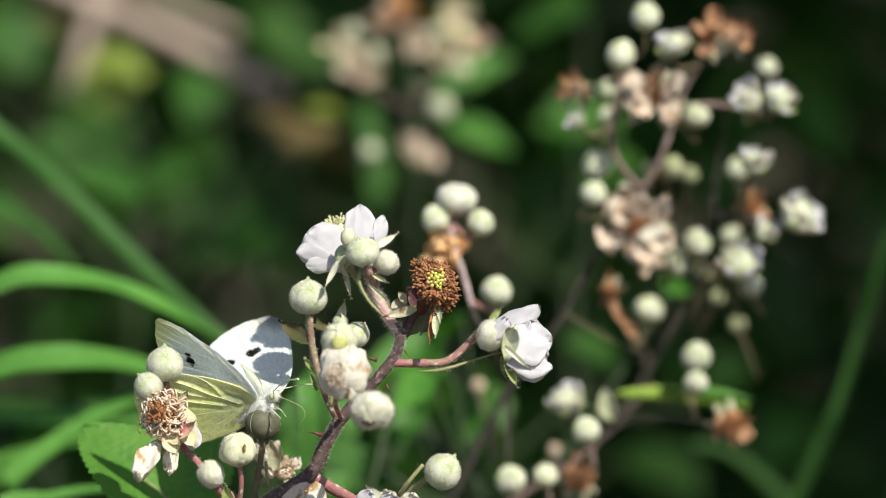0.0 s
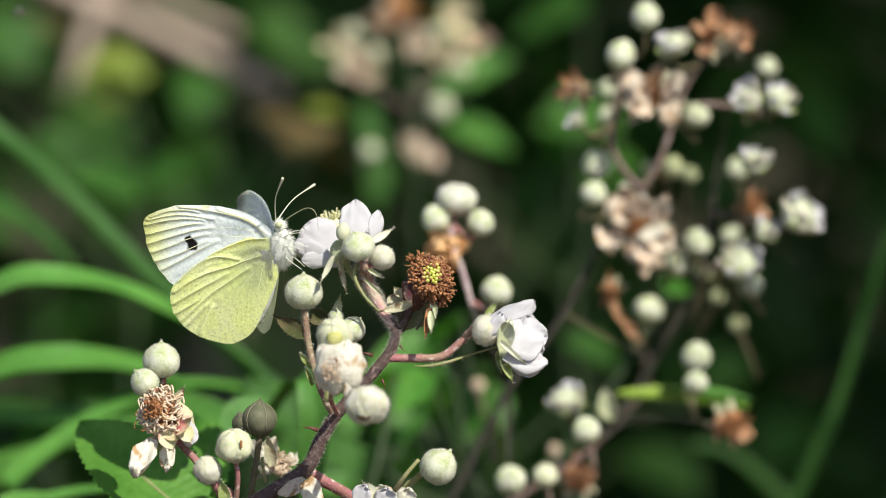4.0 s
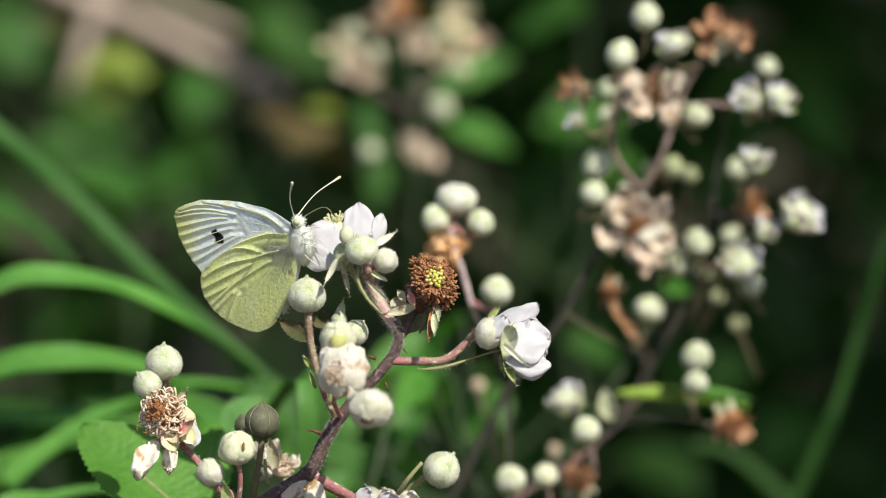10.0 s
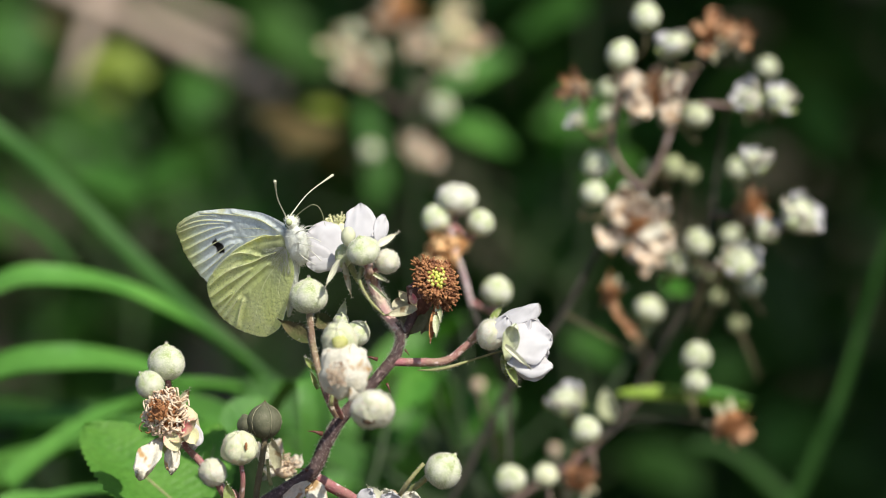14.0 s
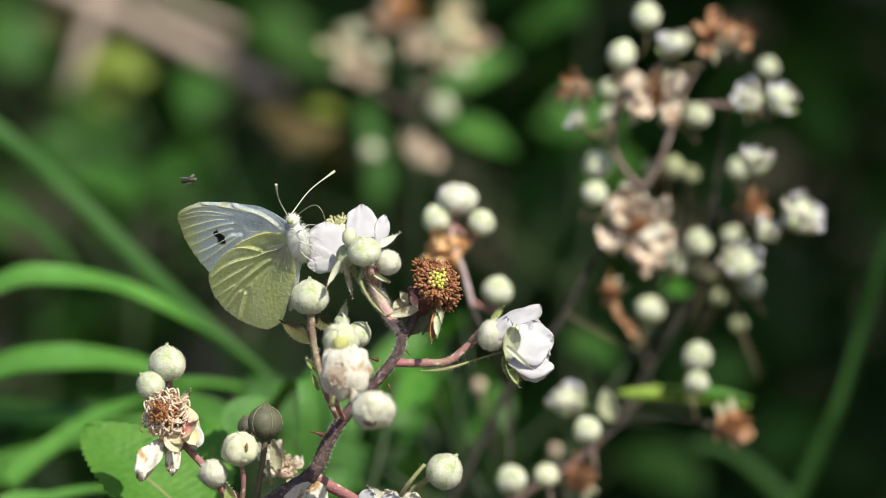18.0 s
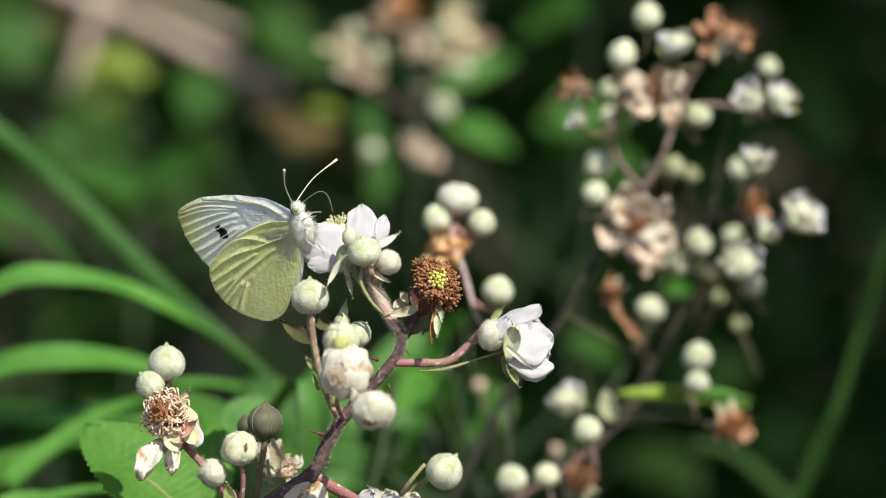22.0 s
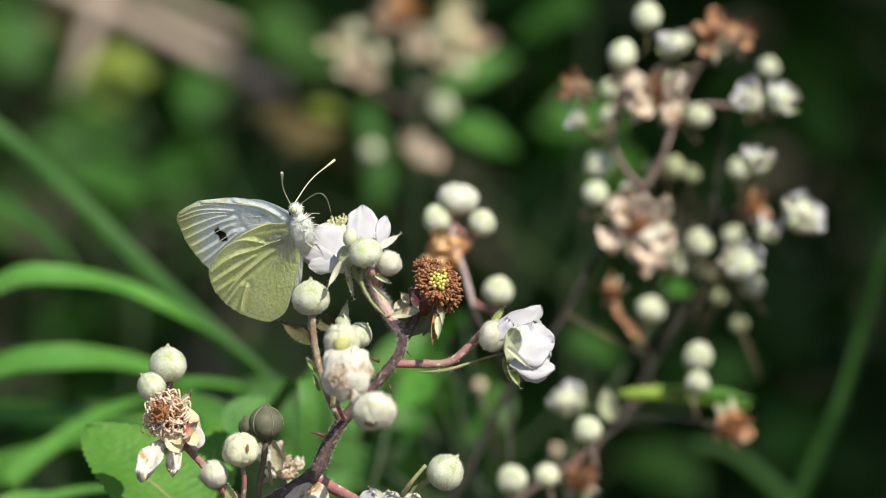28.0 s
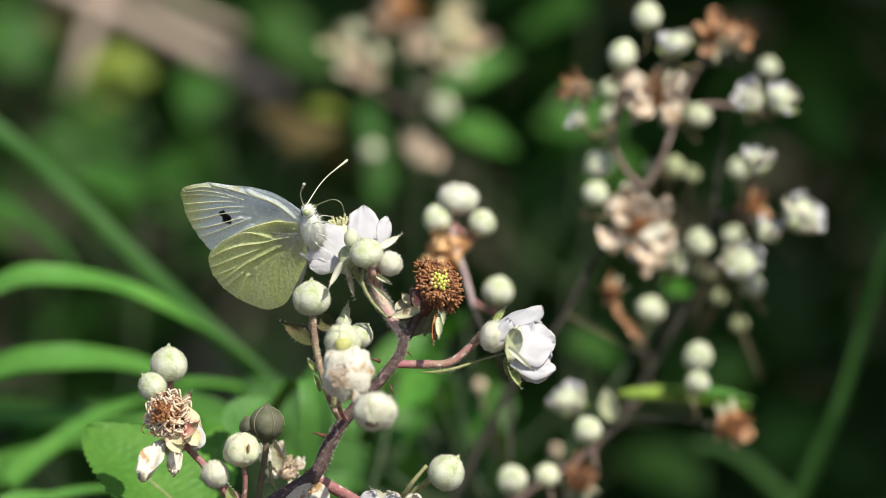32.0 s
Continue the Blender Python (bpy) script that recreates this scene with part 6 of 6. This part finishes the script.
def motions():
    """The butterfly's flight from the lower spray to the flower, its swaying there, the fly, and the sprays' nodding."""
    walk(BUTTERFLY, [
        (0.0, pose(-0.03710, -0.00130, 0.76959, -3.4, -40.1, -28.5)),
        (0.1, pose(-0.03690, -0.00125, 0.76990, -12.0, -31.6, -33.0)),
        (0.2, pose(-0.03650, -0.00123, 0.76999, -11.6, -31.2, -34.1)),
        (0.3, pose(-0.03732, -0.00128, 0.76968, -17.4, -35.0, -28.6)),
        (0.4, pose(-0.03755, -0.00134, 0.76936, -25.2, -40.0, -16.8)),
        (0.5, pose(-0.03740, -0.00133, 0.76940, -20.7, -40.6, -21.3)),
        (0.6, pose(-0.03747, -0.00127, 0.76978, -11.9, -37.5, -26.5)),
        (0.7, pose(-0.03738, -0.00122, 0.77002, -8.4, -36.9, -34.3)),
        (0.8, pose(-0.03721, -0.00127, 0.76978, -13.7, -40.2, -31.6)),
        (0.9, pose(-0.03719, -0.00128, 0.76968, -11.7, -41.8, -33.1)),
        (1.0, pose(-0.03812, -0.00125, 0.76989, 8.7, -44.3, -46.1)),
        (1.1, pose(-0.03764, -0.00129, 0.76967, -12.6, -39.8, -26.2)),
        (1.2, pose(-0.03722, -0.00112, 0.77061, -7.6, -42.1, -34.8)),
        (1.3, pose(-0.03645, -0.00107, 0.77088, 2.0, -32.1, -56.2)),
        (1.4, pose(-0.03609, -0.00062, 0.77346, 8.1, -46.4, -68.5)),
        (1.5, pose(-0.04002, 0.00487, 0.78156, -7.5, -30.7, -24.1)),
        (1.6, pose(-0.03786, 0.01138, 0.78967, -70.2, -81.0, 19.2)),
        (1.7, pose(-0.03821, 0.01210, 0.79378, -11.4, -59.8, -35.4)),
        (1.8, pose(-0.03508, 0.01284, 0.79795, 11.4, -34.1, -51.6)),
        (1.9, pose(-0.03825, 0.01383, 0.80357, 26.5, -13.1, -43.7)),
        (2.0, pose(-0.04029, 0.01528, 0.81178, 29.1, -2.5, -60.4)),
        (2.1, pose(-0.04039, 0.01614, 0.81669, 2.1, -46.6, -66.4)),
        (2.2, pose(-0.03959, 0.01646, 0.81848, -2.6, -45.1, -61.5)),
        (2.3, pose(-0.04000, 0.01639, 0.81810, -9.9, -43.5, -52.8)),
        (2.4, pose(-0.04141, 0.01546, 0.81282, 9.7, -26.0, -60.3)),
        (2.5, pose(-0.04236, 0.01540, 0.81249, 3.5, -32.8, -57.4)),
        (2.6, pose(-0.04049, 0.01564, 0.81381, 24.5, -47.0, -81.0)),
        (2.7, pose(-0.04042, 0.01568, 0.81406, 4.7, -34.0, -45.7)),
        (2.8, pose(-0.03778, 0.00960, 0.80838, -3.9, -31.2, -41.4)),
        (2.9, pose(-0.03595, 0.00914, 0.80575, -8.7, -22.8, -35.2)),
        (3.0, pose(-0.03509, 0.00534, 0.80728, 13.7, -39.2, -37.9)),
        (3.1, pose(-0.03293, 0.00096, 0.80543, 16.2, -48.5, -51.6)),
        (3.2, pose(-0.03590, 0.00074, 0.80418, 34.2, -55.6, -54.3)),
        (3.3, pose(-0.03626, 0.00045, 0.80256, 48.6, -68.2, -68.1)),
        (3.4, pose(-0.03479, 0.00003, 0.80020, -10.5, -74.7, -14.2)),
        (3.5, pose(-0.03436, 0.00006, 0.80035, 0.9, -78.2, -14.6)),
        (5.5, pose(-0.03181, 0.00022, 0.80123, 102.6, -77.2, -129.8)),
        (6.0, pose(-0.03149, 0.00010, 0.80059, 111.9, -78.3, -137.4)),
        (6.5, pose(-0.03013, 0.00023, 0.80132, 82.1, -80.0, -106.2)),
        (7.0, pose(-0.02992, 0.00022, 0.80123, 68.0, -79.3, -92.5)),
        (7.5, pose(-0.03010, 0.00026, 0.80147, 71.5, -80.8, -98.0)),
        (8.0, pose(-0.03064, 0.00030, 0.80169, 75.7, -80.0, -104.3)),
        (8.5, pose(-0.03013, 0.00021, 0.80119, 70.5, -80.0, -98.0)),
        (9.0, pose(-0.02937, 0.00027, 0.80155, 54.2, -78.0, -80.4)),
        (9.5, pose(-0.02922, 0.00033, 0.80188, 53.2, -75.0, -80.0)),
        (10.0, pose(-0.02993, 0.00032, 0.80182, 61.0, -77.8, -87.4)),
        (10.5, pose(-0.02984, 0.00027, 0.80152, 68.5, -79.8, -98.2)),
        (11.0, pose(-0.02957, 0.00032, 0.80182, 53.9, -79.3, -83.8)),
        (11.5, pose(-0.02991, 0.00030, 0.80172, 63.2, -80.2, -93.6)),
        (12.0, pose(-0.03050, 0.00022, 0.80125, 86.2, -80.4, -116.3)),
        (12.5, pose(-0.03086, 0.00024, 0.80133, 98.2, -80.3, -129.1)),
        (13.0, pose(-0.03135, 0.00017, 0.80099, 106.8, -78.8, -138.2)),
        (13.5, pose(-0.03108, 0.00035, 0.80199, 86.8, -79.4, -118.4)),
        (14.0, pose(-0.03081, 0.00029, 0.80164, 89.1, -78.7, -121.5)),
        (14.5, pose(-0.03109, 0.00029, 0.80165, 90.2, -77.7, -123.5)),
        (16.5, pose(-0.03068, 0.00044, 0.80250, 75.6, -73.1, -109.2)),
        (17.0, pose(-0.03099, 0.00040, 0.80225, 77.9, -73.0, -111.0)),
        (17.5, pose(-0.03084, 0.00039, 0.80220, 77.7, -73.7, -110.9)),
        (18.0, pose(-0.03067, 0.00039, 0.80220, 78.4, -73.9, -111.4)),
        (18.5, pose(-0.03088, 0.00040, 0.80224, 77.6, -73.3, -109.7)),
        (19.0, pose(-0.03107, 0.00040, 0.80226, 85.2, -75.0, -118.5)),
        (19.5, pose(-0.03039, 0.00051, 0.80289, 77.7, -74.4, -110.2)),
        (20.0, pose(-0.02887, 0.00067, 0.80378, 67.3, -72.1, -91.0)),
        (20.5, pose(-0.02898, 0.00079, 0.80446, 69.8, -69.7, -94.2)),
        (21.0, pose(-0.02912, 0.00085, 0.80479, 71.6, -72.9, -98.1)),
        (21.5, pose(-0.02955, 0.00079, 0.80448, 80.5, -74.9, -109.1)),
        (22.0, pose(-0.02990, 0.00077, 0.80440, 84.8, -76.3, -113.4)),
        (22.5, pose(-0.02984, 0.00077, 0.80434, 89.5, -76.8, -118.2)),
        (23.0, pose(-0.02983, 0.00077, 0.80434, 88.5, -77.4, -117.8)),
        (23.5, pose(-0.02987, 0.00076, 0.80433, 88.8, -77.7, -118.0)),
        (24.0, pose(-0.02973, 0.00074, 0.80418, 86.4, -77.9, -115.4)),
        (24.5, pose(-0.03019, 0.00070, 0.80395, 92.9, -77.8, -121.2)),
        (25.0, pose(-0.02975, 0.00076, 0.80434, 87.9, -78.0, -116.1)),
        (25.5, pose(-0.02936, 0.00090, 0.80509, 74.2, -78.2, -104.5)),
        (27.5, pose(-0.03032, 0.00080, 0.80456, 85.2, -76.6, -115.6)),
        (28.0, pose(-0.03020, 0.00073, 0.80414, 85.4, -74.8, -114.0)),
        (28.5, pose(-0.03039, 0.00067, 0.80377, 89.6, -74.0, -118.6)),
        (29.0, pose(-0.03012, 0.00073, 0.80414, 81.9, -71.8, -108.2)),
        (29.5, pose(-0.03019, 0.00072, 0.80410, 83.3, -71.9, -113.3)),
        (30.0, pose(-0.02999, 0.00078, 0.80444, 80.1, -72.1, -109.8)),
        (30.5, pose(-0.02932, 0.00076, 0.80433, 77.1, -71.5, -104.7)),
        (31.0, pose(-0.02875, 0.00077, 0.80437, 69.7, -69.3, -95.2)),
        (31.5, pose(-0.02876, 0.00079, 0.80450, 66.3, -67.4, -90.2)),
        (32.0, pose(-0.02833, 0.00077, 0.80439, 66.1, -66.3, -89.0)),
    ])
    beats = [  # seconds, opening of the right and the left wings, forward sweep of the forewings
        (0, 32, 29, -8), (0.1, 52, 37, -9), (0.2, 29, 18, -6), (0.3, 21, 11, -4), (0.4, 10, 8, -3), (0.5, 11, 14, -4), (0.6, 29, 20, -7), (0.7, 34, 21, -7),
        (0.8, 21, 10, -6), (0.9, 15, 8, -6), (1, 11, 1, -1), (1.1, 24, 16, -5), (1.2, 45, 39, -5), (1.3, 9, 10, 4), (1.4, 25, 37, -11), (1.5, 109, 98, -18),
        (1.6, 38, 50, 1), (1.7, 20, 21, 2), (1.8, 55, 37, -7), (1.9, 118, 114, -2), (2.1, 71, 96, -16), (2.2, 11, 10, 3), (2.3, 8, 7, 4), (2.4, 36, 40, 3),
        (2.5, 85, 85, -10), (2.6, 58, 64, -41), (2.7, 33, 20, -5), (2.8, 22, 17, 3), (2.9, 72, 61, -2), (3, 80, 76, -12), (3.1, 45, 32, 6), (3.2, 47, 59, -8),
        (3.3, 24, 20, 8), (3.4, 26, 28, -11), (3.5, 19, 64, -5), (5.5, 1, 0, -8), (6, 1, 0, -9), (6.5, 1, 0, -8), (7, 1, 0, -8), (7.5, 1, 0, -9),
        (8, 1, 0, -10), (8.5, 1, 0, -9), (9, 1, 0, -8), (9.5, 1, 0, -7), (10, 1, 0, -9), (10.5, 1, 0, -10), (11, 1, 0, -9), (11.5, 1, 0, -10),
        (12, 1, 0, -11), (12.5, 1, 0, -11), (13, 1, 0, -11), (13.5, 1, 0, -10), (14, 1, 0, -11), (14.5, 1, 0, -10), (16.5, 1, 0, -8), (17, 1, 0, -9),
        (17.5, 1, 0, -9), (18, 1, 0, -9), (18.5, 1, 0, -9), (19, 1, 0, -10), (19.5, 1, 0, -10), (20, 1, 0, -6), (20.5, 1, 0, -10), (21, 1, 0, -9),
        (21.5, 1, 0, -11), (22, 1, 0, -11), (22.5, 1, 0, -12), (23, 1, 0, -12), (23.5, 1, 0, -12), (24, 1, 0, -12), (24.5, 1, 0, -12), (25, 1, 0, -12),
        (25.5, 1, 0, -11), (27.5, 1, 0, -12), (28, 1, 0, -12), (28.5, 1, 0, -12), (29, 1, 0, -10), (29.5, 1, 0, -12), (30, 1, 0, -11), (30.5, 1, 0, -10),
        (31, 1, 0, -8), (31.5, 1, 0, -7), (32, 1, 0, -6),
    ]
    twist = {  # wings turned further than a plain opening, by time
        0.0: {"fore_right": (17, -14, -33), "fore_left": (-34, 22, 36)},
        1.0: {"fore_right": (0, -6, -4), "fore_left": (3, 0, 25)},
        2.0: {"fore_right": (138, -37, -48), "fore_left": (-157, -25, 16), "hind_right": (124, -24, -52), "hind_left": (-148, -23, 12)},
        3.0: {"fore_right": (73, -11, -29), "hind_right": (76, -5, -40), "fore_left": (-88, 26, -5)},
    }
    lean = {"right": {0.0: 10, 3.0: 6}, "left": {0.0: 26, 0.1: 8, 2.9: 10, 3.0: 18, 3.1: 8}}  # forewings turned on their span
    for side, k, s in (("right", 1, 1), ("left", 2, -1)):
        for wing_name, rows in (("hind_", [(r[0], pose(0, s * -0.0005, 0, s * r[k], 7 if side == "left" and r[0] > 5 else 0)) for r in beats]),
                                ("fore_", [(r[0], pose(0, s * -0.0005, 0, s * r[k]) @ pose(0, 0, 0, 0, r[3] - (9 if side == "left" and r[0] > 5 else 0), lean[side].get(r[0], 0))) for r in beats])):
            turned_by = {t: w[wing_name + side] for t, w in twist.items() if wing_name + side in w}
            rows = [r for r in rows if r[0] not in turned_by] + [(t, pose(0, s * -0.0005, 0, *q)) for t, q in turned_by.items()]
            walk(WINGS[wing_name + side], sorted(rows, key=lambda r: r[0]))
    nods = [  # seconds, right, down
        (0, -0.7, 0.3), (0.5, -2.8, 0.3), (1, -4, -1.5), (1.5, -2.5, -1.5), (2, -5, -5.2), (2.5, -11.4, -10.7), (3, -13.6, -13.2), (3.5, -8.6, -9.2),
        (5.5, -8.3, -7.7), (6, -2.8, -4.6), (6.5, -2.8, -3.7), (7, -2.8, -0.9), (7.5, -1, -2.8), (8, -4.3, -5.8), (8.5, -2.2, -0.9), (9, 0.2, -1.5),
        (9.5, -2.8, -4.6), (10, -2.8, -3.1), (10.5, 0.2, 0), (11, -1, -3.4), (11.5, -0.7, -2.2), (12, 0.2, -0.3), (12.5, -0.2, -3.4), (13, 0, 0),
        (13.5, -0.1, 0), (14, 0, -1.5), (14.5, 0.8, 0), (16.5, 0.3, -1.2), (17, -1, -0.3), (17.5, 0.8, -0.6), (18, 0.7, 0), (18.5, -0, 0),
        (19, 0.8, 0), (19.5, 0.7, 0), (20, 0.4, 0), (20.5, 0.3, 0), (21, 0.5, 0), (21.5, 1, 0.9), (22, 0.1, -0.3), (22.5, 0.9, 0.6),
        (23, 0.8, 0.6), (23.5, 0.4, -0), (24, 1.2, 1.5), (24.5, 1.2, 0.6), (25, 0.9, 0.9), (25.5, 1.5, 0.9), (27.5, 0.7, 0.6), (28, 1.3, 1.5),
        (28.5, 1.6, 1.5), (29, 1.6, 1.5), (29.5, 1.9, 1.5), (30, 1.2, 1.2), (30.5, 2.4, 1.8), (31, 2.7, 2.5), (31.5, 2.1, 1.8), (32, 2.7, 2.2),
    ]
    side_nods = [
        (0, -1.4, 1.5), (0.5, -3.6, 0.8), (1, -4.4, 0), (1.5, -2.9, -1.6), (2, -5.9, -3.1), (2.5, -10.4, -7.7), (3, -12.1, -9.2), (3.5, -7.4, -6.2),
        (5.5, -7.4, -4.6), (6, -2.9, -3.9), (6.5, -1.4, -3.1), (7, -2.9, 0), (7.5, 0.2, -3.1), (8, -4.4, -4.6), (8.5, -2.9, 0), (9, 1, -1.6),
        (9.5, -2.9, -3.9), (10, -2.9, -1.6), (10.5, 0.2, 0), (11, 0.2, -3.1), (11.5, -1.4, -1.6), (12, 0.2, 0), (12.5, 0.1, -3.1), (13, 0, 0),
        (13.5, -0.1, 0), (14, 1.2, -1.6), (14.5, 1.1, 0), (16.5, 0.6, -1.6), (17, -1, 0), (17.5, 1.2, 0), (18, 1.1, 0), (18.5, 0.3, 0),
        (19, 1.7, 0), (19.5, 1.6, 0), (20, 0.8, 0), (20.5, 0.7, 0), (21, 1.4, 0), (21.5, 1.3, 0), (22, -0.3, -0.8), (22.5, 1.1, 0),
        (23, 1.1, 0), (23.5, 1, 0), (24, 0.9, 0.8), (24.5, 0.9, 0), (25, 0.8, 0), (25.5, 0.8, 0.8), (27.5, 0.7, 0), (28, 1.5, 1.5),
        (28.5, 1.4, 0.8), (29, 1.4, 0.8), (29.5, 2.2, 0.8), (30, 1.4, 0.8), (30.5, 2.9, 1.5), (31, 2.1, 1.5), (31.5, 2.1, 1.5), (32, 2.8, 1.5),
    ]
    for ob, rows in ((FRONT, nods), (SIDE, side_nods)):
        place = ob.matrix_basis.translation.copy()
        walk(ob, [(t, Matrix.Translation(place + RIGHT * a * UNIT - UP * c * UNIT)) for t, a, c in rows])
    flight = [  # seconds and the place
        (0, -300, 200, 0.1), (12.6, 420, -160, 0.06), (12.8, 340, -40, 0.04), (12.9, 295, 106, 0.06), (13, 240, 155, 0.06), (13.1, 263, 184, 0.06),
        (13.2, 318, 220, 0.06), (13.4, 420, 300, 0.3), (13.8, 200, 200, 0.5), (14.5, -400, 200, 0.4), (16.4, 420, -100, 0.05), (16.6, 380, 120, 0.03),
        (16.8, 300, 317, 0.02), (17, 98, 356, 0.005), (17.1, 32, 413, 0), (17.2, 5, 482, 0), (17.3, 14, 498, 0), (17.4, 32, 482, 0),
        (17.5, 69, 475, 0), (17.6, 147, 445, 0), (17.7, 167, 422, 0), (17.8, 224, 363, 0), (17.9, 263, 335, 0), (18, 334, 319, 0),
        (18.1, 337, 298, 0), (18.2, 298, 275, 0), (18.3, 286, 266, 0), (18.4, 311, 300, 0), (18.5, 339, 317, 0), (18.6, 344, 363, -0.01),
        (18.7, 337, 404, -0.01), (18.8, 243, 482, 0.01), (18.9, 117, 521, 0.03), (19, -60, 560, 0.04), (19.5, -400, 500, 0.05), (32, -500, 400, 0.1),
    ]
    walk(FLY, [(t, Matrix.Translation(at(u, v, d)) @ pose(0, 0, 0, 0, -10, 30 * math.sin(t * 9))) for t, u, v, d in flight])


motions()
